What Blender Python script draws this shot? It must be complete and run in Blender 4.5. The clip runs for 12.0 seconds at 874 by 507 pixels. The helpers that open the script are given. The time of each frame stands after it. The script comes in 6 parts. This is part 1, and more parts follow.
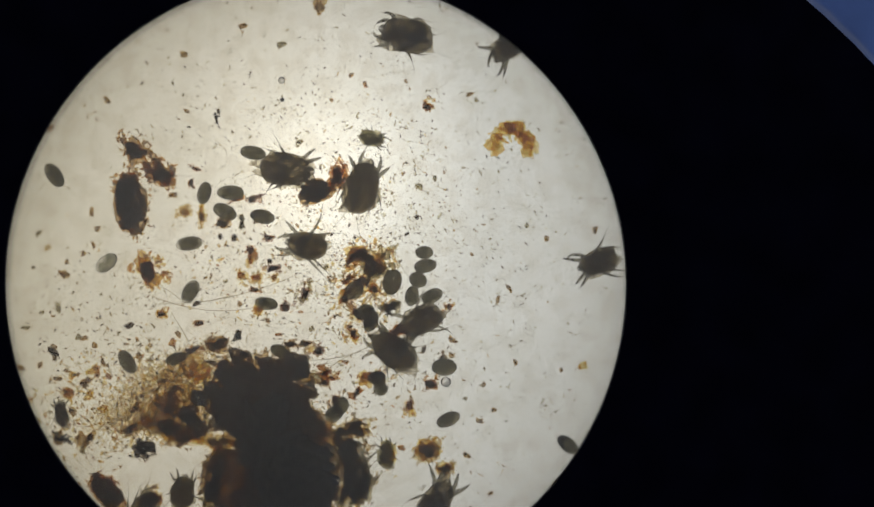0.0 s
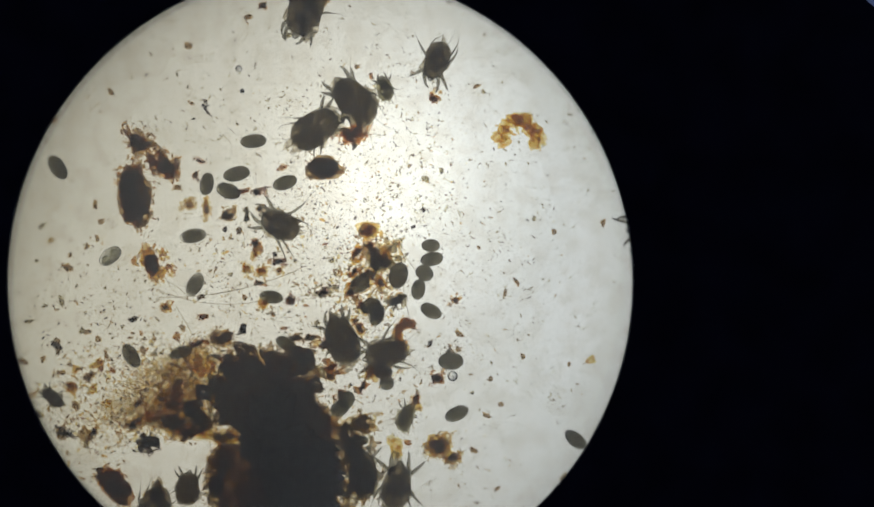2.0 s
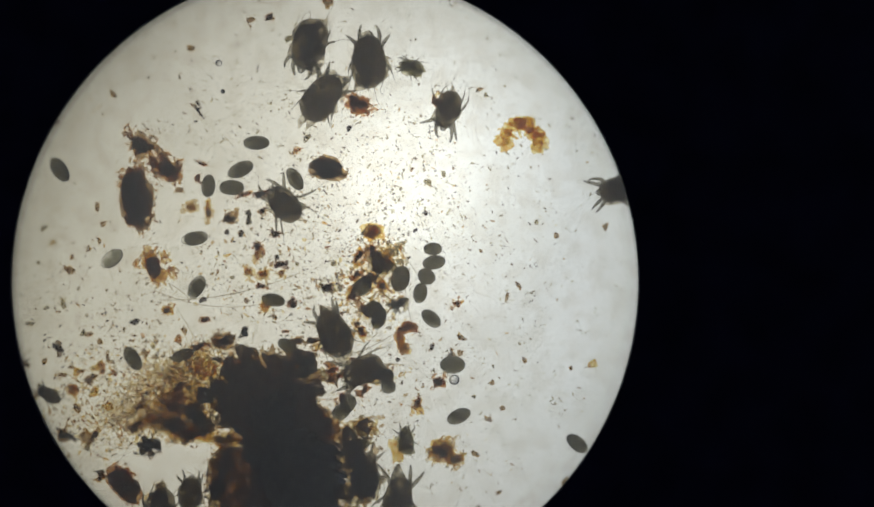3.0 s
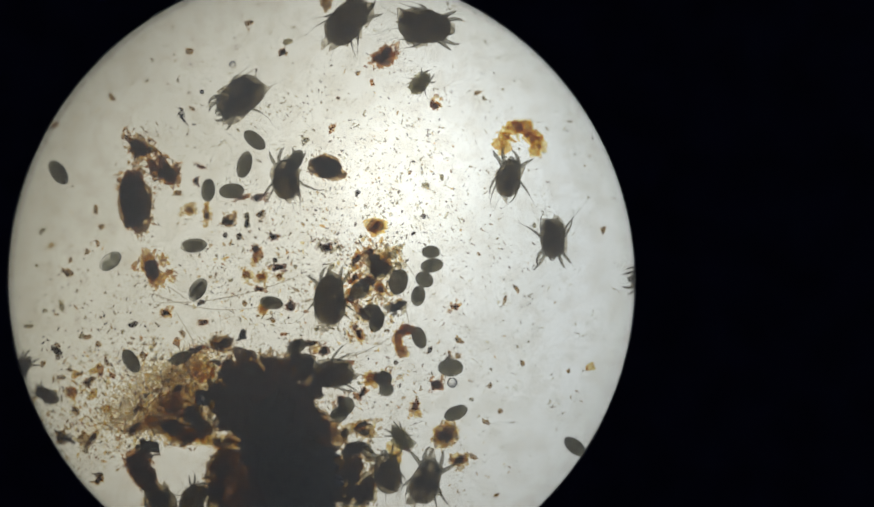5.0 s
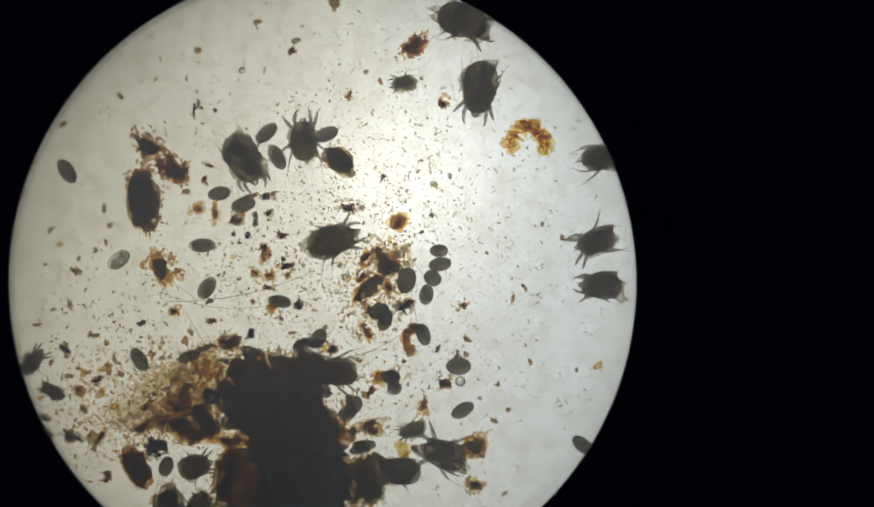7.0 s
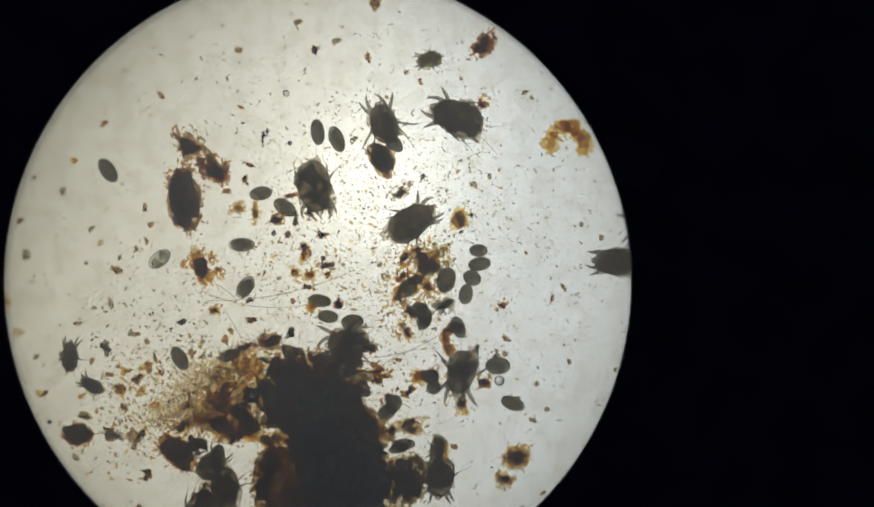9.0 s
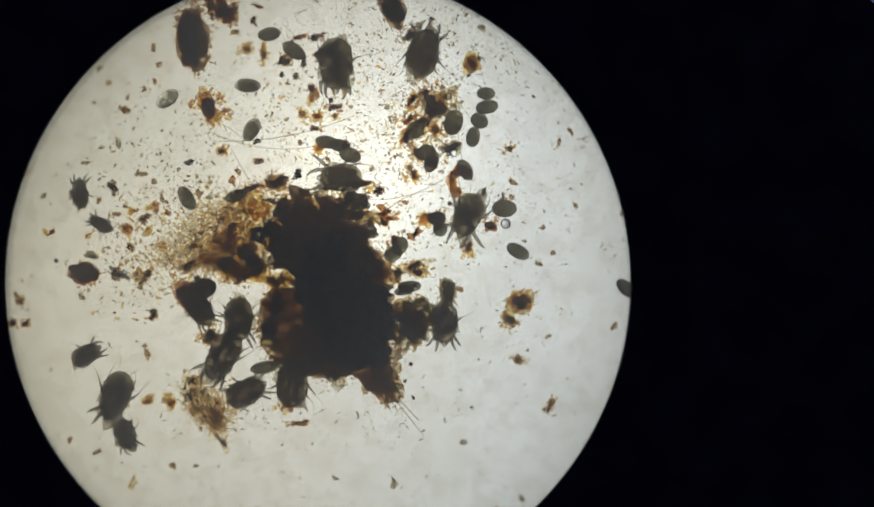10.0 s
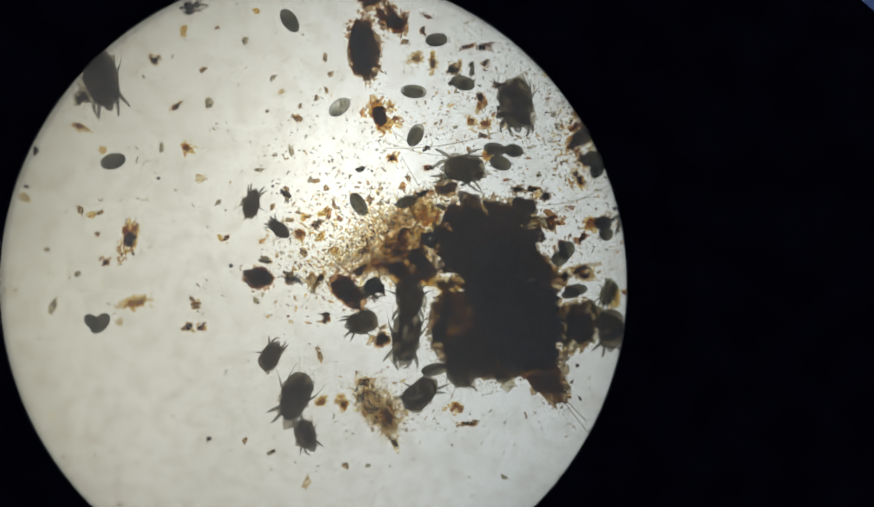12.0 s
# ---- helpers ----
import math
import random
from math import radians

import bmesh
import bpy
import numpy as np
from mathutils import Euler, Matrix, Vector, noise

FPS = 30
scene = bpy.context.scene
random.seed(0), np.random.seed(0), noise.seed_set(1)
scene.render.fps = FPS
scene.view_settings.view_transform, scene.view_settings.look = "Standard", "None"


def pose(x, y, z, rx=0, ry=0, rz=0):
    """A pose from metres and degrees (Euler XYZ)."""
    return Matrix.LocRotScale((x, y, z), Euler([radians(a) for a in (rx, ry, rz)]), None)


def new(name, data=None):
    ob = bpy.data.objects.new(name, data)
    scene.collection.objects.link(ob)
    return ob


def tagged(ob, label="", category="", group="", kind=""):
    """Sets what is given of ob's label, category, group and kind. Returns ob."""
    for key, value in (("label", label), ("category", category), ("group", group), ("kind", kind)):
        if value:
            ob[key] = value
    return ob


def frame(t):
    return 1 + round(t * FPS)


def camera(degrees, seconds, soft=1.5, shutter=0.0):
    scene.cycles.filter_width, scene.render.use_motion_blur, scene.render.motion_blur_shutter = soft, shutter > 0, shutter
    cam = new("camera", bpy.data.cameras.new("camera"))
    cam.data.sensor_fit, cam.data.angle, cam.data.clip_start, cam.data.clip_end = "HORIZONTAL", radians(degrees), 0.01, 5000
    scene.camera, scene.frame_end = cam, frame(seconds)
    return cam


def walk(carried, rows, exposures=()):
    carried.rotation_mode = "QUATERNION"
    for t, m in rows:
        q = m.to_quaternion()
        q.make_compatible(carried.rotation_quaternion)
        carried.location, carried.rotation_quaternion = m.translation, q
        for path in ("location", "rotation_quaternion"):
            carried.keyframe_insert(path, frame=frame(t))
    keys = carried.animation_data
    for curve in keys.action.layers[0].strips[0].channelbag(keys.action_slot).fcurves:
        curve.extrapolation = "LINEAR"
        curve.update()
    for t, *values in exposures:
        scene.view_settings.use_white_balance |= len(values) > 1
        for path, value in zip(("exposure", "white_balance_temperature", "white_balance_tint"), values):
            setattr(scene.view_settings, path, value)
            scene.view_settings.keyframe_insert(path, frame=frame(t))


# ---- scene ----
# The view through an eyepiece: 0.1 mm on the glass stands as 10 mm here.
FOV = 30.0
cam = camera(FOV, 12.0, soft=1.7)
scene.cycles.transparent_max_bounces = 64
CAM = [
    (0, 0.00000, 0.00000, 1.02407, 0.000),
    (0.5, 0.00099, 0.00048, 1.01930, -0.037),
    (1, -0.00015, -0.00315, 1.01864, -0.033),
    (1.5, -0.00178, -0.00548, 1.02041, 0.013),
    (2, -0.00412, -0.00430, 1.01525, 0.018),
    (2.5, -0.00394, -0.00453, 1.01118, 0.102),
    (3, -0.00541, -0.00216, 1.01456, 0.189),
    (5, -0.00417, -0.00026, 1.01597, 0.241),
    (5.5, -0.00253, -0.00056, 1.01660, 0.232),
    (6, -0.00399, -0.00067, 1.01584, 0.235),
    (6.5, 0.00145, -0.00116, 1.01145, 0.188),
    (7, -0.00923, -0.00103, 1.01674, 0.260),
    (7.2, -0.01463, -0.00057, 1.01903, 0.240),
    (7.5, -0.02149, 0.00040, 1.02249, 0.211),
    (7.7, -0.03524, 0.00092, 1.02812, 0.410),
    (9.3, -0.03373, -0.00327, 1.01968, 0.407),
    (9.5, -0.03432, -0.03133, 1.02380, 0.461),
    (9.7, -0.03479, -0.06418, 1.02310, 0.657),
    (10, -0.03697, -0.09976, 1.02202, 0.950),
    (10.5, -0.03610, -0.10461, 1.02123, 0.804),
    (10.8, -0.05144, -0.10190, 1.02766, 0.857),
    (11, -0.08489, -0.10057, 1.03199, 0.893),
    (11.3, -0.10921, -0.09886, 1.03742, 0.853),
    (11.5, -0.12445, -0.09852, 1.04107, 0.826),
    (12, -0.14324, -0.09866, 1.04666, 0.758),
]
walk(cam, [(t, pose(x, y, z, 0, 0, turn)) for t, x, y, z, turn in CAM], exposures=((0, -0.06, 6950, 12), (1.0, -0.02, 6800, 11), (2.0, 0.04, 6480, 10), (3.2, 0.05, 6450, 10), (6.5, 0.04, 6400, 10), (7.5, 0.03, 6450, 10), (9.5, 0.09, 6500, 10), (10.5, 0.11, 6500, 10), (12, 0.07, 6350, 10)))

# ---- world ----
world = bpy.data.worlds.new("dim_room")
scene.world = world
world.use_nodes = True
world.node_tree.nodes["Background"].inputs[0].default_value = (0.74, 0.86, 1.0, 1)
world.node_tree.nodes["Background"].inputs[1].default_value = 0.30


# ---- materials ----
def node_mat(name):
    m = bpy.data.materials.new(name)
    m.use_nodes = True
    nt = m.node_tree
    nt.nodes.clear()
    out = nt.nodes.new("ShaderNodeOutputMaterial")
    return m, nt, out


def ramp_node(nt, stops):
    r = nt.nodes.new("ShaderNodeValToRGB")
    el = r.color_ramp.elements
    while len(el) < len(stops):
        el.new(0.5)
    for e, (p, c) in zip(el, stops):
        e.position, e.color = p, (*c, 1)
    return r


def tissue(name, thin, dense, dull, scale=120.0, body=0.18, gloss=0.04, island=0.0, lo=0.35, hi=0.68, relief=0.4):
    """Backlit organic matter: light passes through tinted by thin to dense, dull is its own surface colour."""
    m, nt, out = node_mat(name)
    L = nt.links.new
    tc = nt.nodes.new("ShaderNodeTexCoord")
    coarse = nt.nodes.new("ShaderNodeTexNoise")
    coarse.inputs["Scale"].default_value = scale
    coarse.inputs["Detail"].default_value = 4
    fine = nt.nodes.new("ShaderNodeTexNoise")
    fine.inputs["Scale"].default_value = scale * 5.5
    fine.inputs["Detail"].default_value = 3
    L(tc.outputs["Object"], coarse.inputs["Vector"])
    L(tc.outputs["Object"], fine.inputs["Vector"])
    mixn = nt.nodes.new("ShaderNodeMath")
    mixn.operation = "MULTIPLY_ADD"
    mixn.inputs[1].default_value = 1.15
    L(fine.outputs["Fac"], mixn.inputs[0])
    half = nt.nodes.new("ShaderNodeMath")
    half.operation = "MULTIPLY_ADD"
    half.inputs[1].default_value = 1.3
    half.inputs[2].default_value = -0.645
    L(coarse.outputs["Fac"], half.inputs[0])
    L(half.outputs[0], mixn.inputs[2])
    value = mixn.outputs[0]
    geo = nt.nodes.new("ShaderNodeNewGeometry")
    if island:
        shift = nt.nodes.new("ShaderNodeMath")
        shift.operation = "MULTIPLY_ADD"
        shift.inputs[1].default_value = island
        L(geo.outputs["Random Per Island"], shift.inputs[0])
        low = nt.nodes.new("ShaderNodeMath")
        low.operation = "SUBTRACT"
        low.inputs[1].default_value = island / 2
        L(value, low.inputs[0])
        L(low.outputs[0], shift.inputs[2])
        value = shift.outputs[0]
    r = ramp_node(nt, [(lo, dense), (hi, thin)])
    L(value, r.inputs[0])
    clear = nt.nodes.new("ShaderNodeBsdfTransparent")
    L(r.outputs[0], clear.inputs[0])
    surf = nt.nodes.new("ShaderNodeBsdfPrincipled")
    surf.inputs["Base Color"].default_value = (*dull, 1)
    surf.inputs["Roughness"].default_value = 0.55
    surf.inputs["Specular IOR Level"].default_value = gloss * 5
    bump = nt.nodes.new("ShaderNodeBump")
    bump.inputs["Strength"].default_value = relief
    bump.inputs["Distance"].default_value = 0.0004
    L(value, bump.inputs["Height"])
    L(bump.outputs[0], surf.inputs["Normal"])
    mx = nt.nodes.new("ShaderNodeMixShader")
    mx.inputs[0].default_value = body
    L(clear.outputs[0], mx.inputs[1])
    L(surf.outputs[0], mx.inputs[2])
    L(mx.outputs[0], out.inputs[0])
    return m


def bent(name, tint, ior, rough, share, dull):
    """A clear wet skin that bends light at its rim."""
    m, nt, out = node_mat(name)
    L = nt.links.new
    tc = nt.nodes.new("ShaderNodeTexCoord")
    n = nt.nodes.new("ShaderNodeTexNoise")
    n.inputs["Scale"].default_value = 260
    n.inputs["Detail"].default_value = 5
    L(tc.outputs["Object"], n.inputs["Vector"])
    r = ramp_node(nt, [(0.3, tuple(c * 0.8 for c in tint)), (0.7, tint)])
    L(n.outputs["Fac"], r.inputs[0])
    ref = nt.nodes.new("ShaderNodeBsdfRefraction")
    ref.inputs["IOR"].default_value = ior
    ref.inputs["Roughness"].default_value = rough
    L(r.outputs[0], ref.inputs[0])
    surf = nt.nodes.new("ShaderNodeBsdfPrincipled")
    surf.inputs["Base Color"].default_value = (*dull, 1)
    surf.inputs["Roughness"].default_value = 0.4
    mx = nt.nodes.new("ShaderNodeMixShader")
    mx.inputs[0].default_value = 1 - share
    L(ref.outputs[0], mx.inputs[1])
    L(surf.outputs[0], mx.inputs[2])
    L(mx.outputs[0], out.inputs[0])
    return m


def solid(name, colour, rough, scale=60.0, spread=0.35, spec=0.5, metal=0.0):
    m, nt, out = node_mat(name)
    L = nt.links.new
    tc = nt.nodes.new("ShaderNodeTexCoord")
    n = nt.nodes.new("ShaderNodeTexNoise")
    n.inputs["Scale"].default_value = scale
    n.inputs["Detail"].default_value = 8
    L(tc.outputs["Object"], n.inputs["Vector"])
    r = ramp_node(nt, [(0.3, tuple(c * (1 - spread) for c in colour)), (0.7, tuple(min(1, c * (1 + spread)) for c in colour))])
    L(n.outputs["Fac"], r.inputs[0])
    s = nt.nodes.new("ShaderNodeBsdfPrincipled")
    s.inputs["Roughness"].default_value = rough
    s.inputs["Metallic"].default_value = metal
    s.inputs["Specular IOR Level"].default_value = spec
    L(r.outputs[0], s.inputs["Base Color"])
    b = nt.nodes.new("ShaderNodeBump")
    b.inputs["Strength"].default_value = 0.3
    b.inputs["Distance"].default_value = 0.001
    L(n.outputs["Fac"], b.inputs["Height"])
    L(b.outputs[0], s.inputs["Normal"])
    L(s.outputs[0], out.inputs[0])
    return m


def glass(name, ior, tint=(1, 1, 1), rough=0.0):
    m, nt, out = node_mat(name)
    g = nt.nodes.new("ShaderNodeBsdfGlass")
    g.inputs["IOR"].default_value = ior
    g.inputs["Roughness"].default_value = rough
    g.inputs["Color"].default_value = (*tint, 1)
    nt.links.new(g.outputs[0], out.inputs[0])
    return m


def film(name):
    """A thin cloudy film of fluid, unevenly dirty."""
    m, nt, out = node_mat(name)
    L = nt.links.new
    tc = nt.nodes.new("ShaderNodeTexCoord")
    tint = None
    for scale, low, high, dirty in ((16, 0.42, 0.62, (0.985, 0.985, 0.98)), (80, 0.34, 0.56, (0.965, 0.955, 0.94)), (420, 0.30, 0.56, (0.972, 0.97, 0.966))):
        n = nt.nodes.new("ShaderNodeTexNoise")
        n.inputs["Scale"].default_value = scale
        n.inputs["Detail"].default_value = 5
        L(tc.outputs["Object"], n.inputs["Vector"])
        r = ramp_node(nt, [(low, dirty), (high, (1, 1, 1))])
        L(n.outputs["Fac"], r.inputs[0])
        if tint is None:
            tint = r.outputs[0]
        else:
            a = nt.nodes.new("ShaderNodeMix")
            a.data_type, a.blend_type = "RGBA", "MULTIPLY"
            a.inputs[0].default_value = 1
            L(tint, a.inputs[6])
            L(r.outputs[0], a.inputs[7])
            tint = a.outputs[2]
    clear = nt.nodes.new("ShaderNodeBsdfTransparent")
    L(tint, clear.inputs[0])
    L(clear.outputs[0], out.inputs[0])
    return m


def lamp_glass(name):
    """The frosted lens of the lamp below: bright spot and vignette painted into its glow, warm to one side and cool to
    the other.
    """
    m, nt, out = node_mat(name)
    L = nt.links.new
    tc = nt.nodes.new("ShaderNodeTexCoord")
    sep = nt.nodes.new("ShaderNodeSeparateXYZ")
    L(tc.outputs["Object"], sep.inputs[0])
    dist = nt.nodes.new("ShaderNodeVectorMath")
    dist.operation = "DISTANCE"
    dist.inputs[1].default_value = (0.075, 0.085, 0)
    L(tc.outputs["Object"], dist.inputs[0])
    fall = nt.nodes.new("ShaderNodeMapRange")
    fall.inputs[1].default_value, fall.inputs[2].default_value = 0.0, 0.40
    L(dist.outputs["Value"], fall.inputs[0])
    # bright spot and falloff of the field, painted into the emission
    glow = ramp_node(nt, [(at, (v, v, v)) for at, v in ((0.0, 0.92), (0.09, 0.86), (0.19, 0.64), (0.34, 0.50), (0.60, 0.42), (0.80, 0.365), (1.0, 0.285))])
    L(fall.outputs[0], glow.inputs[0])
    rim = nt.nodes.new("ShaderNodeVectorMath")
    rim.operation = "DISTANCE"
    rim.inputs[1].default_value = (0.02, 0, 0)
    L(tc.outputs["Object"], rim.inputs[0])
    # vignette round the field, multiplied into the glow
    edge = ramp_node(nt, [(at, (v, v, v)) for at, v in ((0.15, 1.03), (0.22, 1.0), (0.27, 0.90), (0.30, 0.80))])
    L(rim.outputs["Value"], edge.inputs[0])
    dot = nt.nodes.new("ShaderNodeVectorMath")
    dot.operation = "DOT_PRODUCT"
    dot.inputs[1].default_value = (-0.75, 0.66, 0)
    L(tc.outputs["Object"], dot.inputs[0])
    # extra shading of the upper left field, also painted in
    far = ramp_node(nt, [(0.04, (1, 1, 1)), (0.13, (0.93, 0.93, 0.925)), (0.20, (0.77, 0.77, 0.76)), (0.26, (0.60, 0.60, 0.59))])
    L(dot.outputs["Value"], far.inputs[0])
    side = nt.nodes.new("ShaderNodeMapRange")
    side.inputs[1].default_value, side.inputs[2].default_value = -0.22, 0.20
    L(sep.outputs[0], side.inputs[0])
    hue = ramp_node(nt, [(0.0, (1.045, 0.99, 0.78)), (0.55, (1.025, 1.0, 0.87)), (1.0, (0.96, 1.0, 0.97))])
    L(side.outputs[0], hue.inputs[0])
    grain = nt.nodes.new("ShaderNodeTexNoise")
    grain.inputs["Scale"].default_value = 14
    grain.inputs["Detail"].default_value = 6
    L(tc.outputs["Object"], grain.inputs["Vector"])
    gr = ramp_node(nt, [(0.3, (0.965, 0.965, 0.96)), (0.7, (1.03, 1.03, 1.03))])
    L(grain.outputs["Fac"], gr.inputs[0])
    a = nt.nodes.new("ShaderNodeMix")
    a.data_type, a.blend_type = "RGBA", "MULTIPLY"
    a.inputs[0].default_value = 1
    L(glow.outputs[0], a.inputs[6])
    L(hue.outputs[0], a.inputs[7])
    b = nt.nodes.new("ShaderNodeMix")
    b.data_type, b.blend_type = "RGBA", "MULTIPLY"
    b.inputs[0].default_value = 1
    L(a.outputs[2], b.inputs[6])
    L(gr.outputs[0], b.inputs[7])
    c = nt.nodes.new("ShaderNodeMix")
    c.data_type, c.blend_type = "RGBA", "MULTIPLY"
    c.inputs[0].default_value = 1
    L(b.outputs[2], c.inputs[6])
    L(edge.outputs[0], c.inputs[7])
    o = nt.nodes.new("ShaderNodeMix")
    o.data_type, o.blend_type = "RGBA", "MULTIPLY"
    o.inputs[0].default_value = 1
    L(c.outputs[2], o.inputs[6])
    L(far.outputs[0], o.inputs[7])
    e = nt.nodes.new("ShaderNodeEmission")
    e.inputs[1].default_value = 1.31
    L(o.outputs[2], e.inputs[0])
    L(e.outputs[0], out.inputs[0])
    return m


EGG_SHELL = bent("egg_shell", (0.87, 0.86, 0.82), 1.22, 0.02, 0.94, (0.22, 0.21, 0.18))
EGG_YOLK = tissue("egg_yolk", (0.68, 0.66, 0.58), (0.46, 0.44, 0.365), (0.17, 0.165, 0.14), 260, 0.08, lo=0.32, hi=0.78)
EGG_PALE = tissue("egg_pale_yolk", (0.90, 0.90, 0.84), (0.70, 0.70, 0.64), (0.26, 0.26, 0.22), 220, 0.05)
MITE_SKIN = tissue("mite_skin", (0.83, 0.79, 0.70), (0.54, 0.495, 0.41), (0.12, 0.11, 0.10), 380, 0.10, lo=0.44, hi=0.64)
MITE_GUT = tissue("mite_gut", (0.975, 0.955, 0.90), (0.62, 0.58, 0.50), (0.12, 0.11, 0.095), 520, 0.10, lo=0.46, hi=0.63)
PALE_SKIN = tissue("young_mite_skin", (0.92, 0.91, 0.85), (0.72, 0.70, 0.63), (0.2, 0.19, 0.16), 300, 0.06, lo=0.43, hi=0.62)
PALE_GUT = tissue("young_mite_gut", (0.95, 0.935, 0.86), (0.62, 0.60, 0.51), (0.2, 0.19, 0.15), 320, 0.07, lo=0.42, hi=0.62)
MITE_LEG = bent("mite_leg", (0.66, 0.64, 0.57), 1.33, 0.05, 0.93, (0.14, 0.13, 0.11))
BRISTLE = tissue("bristle", (0.72, 0.70, 0.64), (0.55, 0.54, 0.48), (0.2, 0.19, 0.16), 200, 0.12)
AMBER = tissue("amber_scale", (0.985, 0.95, 0.79), (0.90, 0.745, 0.42), (0.34, 0.26, 0.15), 300, 0.04, island=0.2, lo=0.40, hi=0.64)
RUST = tissue("rust_crust", (0.95, 0.82, 0.60), (0.60, 0.42, 0.28), (0.17, 0.12, 0.09), 330, 0.07, island=0.3, lo=0.43, hi=0.64)
BROWN = tissue("brown_crust", (0.94, 0.86, 0.69), (0.59, 0.49, 0.36), (0.15, 0.13, 0.11), 330, 0.08, island=0.3, lo=0.43, hi=0.64)
TAN = tissue("tan_flake", (0.985, 0.96, 0.89), (0.89, 0.82, 0.67), (0.30, 0.26, 0.19), 360, 0.03, island=0.25, lo=0.40, hi=0.64)
OLIVE = tissue("olive_flake", (0.93, 0.91, 0.83), (0.62, 0.58, 0.47), (0.16, 0.15, 0.12), 330, 0.05, island=0.3, lo=0.43, hi=0.64)
DARK = tissue("dark_crust", (0.74, 0.65, 0.53), (0.38, 0.33, 0.27), (0.085, 0.083, 0.086), 240, 0.25, island=0.25, lo=0.40, hi=0.68)
CLOT = solid("dark_clot", (0.046, 0.048, 0.060), 0.95, 60, 0.35, 0.04)
PLUM = tissue("plum_crust", (0.90, 0.82, 0.76), (0.56, 0.45, 0.41), (0.15, 0.11, 0.10), 330, 0.06, island=0.3, lo=0.43, hi=0.64)
CRUST = tissue("clot_crust", (0.96, 0.89, 0.75), (0.48, 0.41, 0.32), (0.085, 0.085, 0.092), 120, 0.10, lo=0.40, hi=0.68)
HAIR = tissue("hair", (0.88, 0.86, 0.80), (0.76, 0.74, 0.67), (0.2, 0.18, 0.14), 60, 0.08)
EGG_OUTLINE = tissue("egg_outline", (0.40, 0.40, 0.36), (0.26, 0.26, 0.23), (0.10, 0.10, 0.085), 300, 0.15)
CREASE = tissue("mite_crease", (0.80, 0.78, 0.72), (0.60, 0.58, 0.52), (0.12, 0.11, 0.09), 300, 0.06)
MITE_OUTLINE = tissue("mite_outline", (0.48, 0.465, 0.41), (0.30, 0.29, 0.25), (0.12, 0.11, 0.09), 300, 0.14)
CLEAR_BUBBLE = bent("clear_bubble", (0.98, 0.98, 0.98), 0.80, 0.0, 0.97, (0.02, 0.02, 0.02))
BUBBLE = bent("air_bubble", (0.97, 0.97, 0.97), 0.30, 0.0, 0.97, (0.02, 0.02, 0.02))
SLIDE = glass("slide_glass", 1.12, (0.998, 1.0, 0.998))
BLACK = solid("blackened_metal", (0.0026, 0.0026, 0.0072), 0.85, 40, 0.3, 0.01)
# blue of the room light in the corner, put into the base colour
BLUE_GLOW_RUBBER = solid("blue_glow_rubber", (0.10, 0.19, 0.52), 0.6, 30, 0.2)
SMEAR = film("wet_smear")
LAMP = lamp_glass("frosted_lamp_lens")


# ---- mesh helpers ----
def link_mesh(name, verts, faces, mat, parent=None, label="", smooth=True):
    me = bpy.data.meshes.new(name)
    me.from_pydata([tuple(v) for v in verts], [], faces)
    me.materials.append(mat)
    me.update()
    if smooth:
        me.polygons.foreach_set("use_smooth", [True] * len(me.polygons))
    ob = new(name, me)
    ob.parent = parent
    if label:
        ob["label"] = label
    return ob


def part(name, bm, mat, parent, label="", smooth=True):
    me = bpy.data.meshes.new(name)
    bm.to_mesh(me)
    bm.free()
    me.materials.append(mat)
    if smooth:
        me.polygons.foreach_set("use_smooth", [True] * len(me.polygons))
    ob = new(name, me)
    ob.parent = parent
    if label:
        ob["label"] = label
    return ob


def holder(name, x, y, turn=0.0, z=0.0):
    ob = new(name)
    ob.empty_display_size = 0.005
    ob.matrix_basis = pose(x * MM, y * MM, z * MM, 0, 0, turn)
    return ob


MM = 0.001
ICO_V, ICO_F = None, None


def ico():
    global ICO_V, ICO_F
    if ICO_V is None:
        bm = bmesh.new()
        bmesh.ops.create_icosphere(bm, subdivisions=1, radius=1)
        ICO_V = np.array([v.co[:] for v in bm.verts])
        ICO_F = np.array([[v.index for v in f.verts] for f in bm.faces])
        bm.free()
    return ICO_V, ICO_F


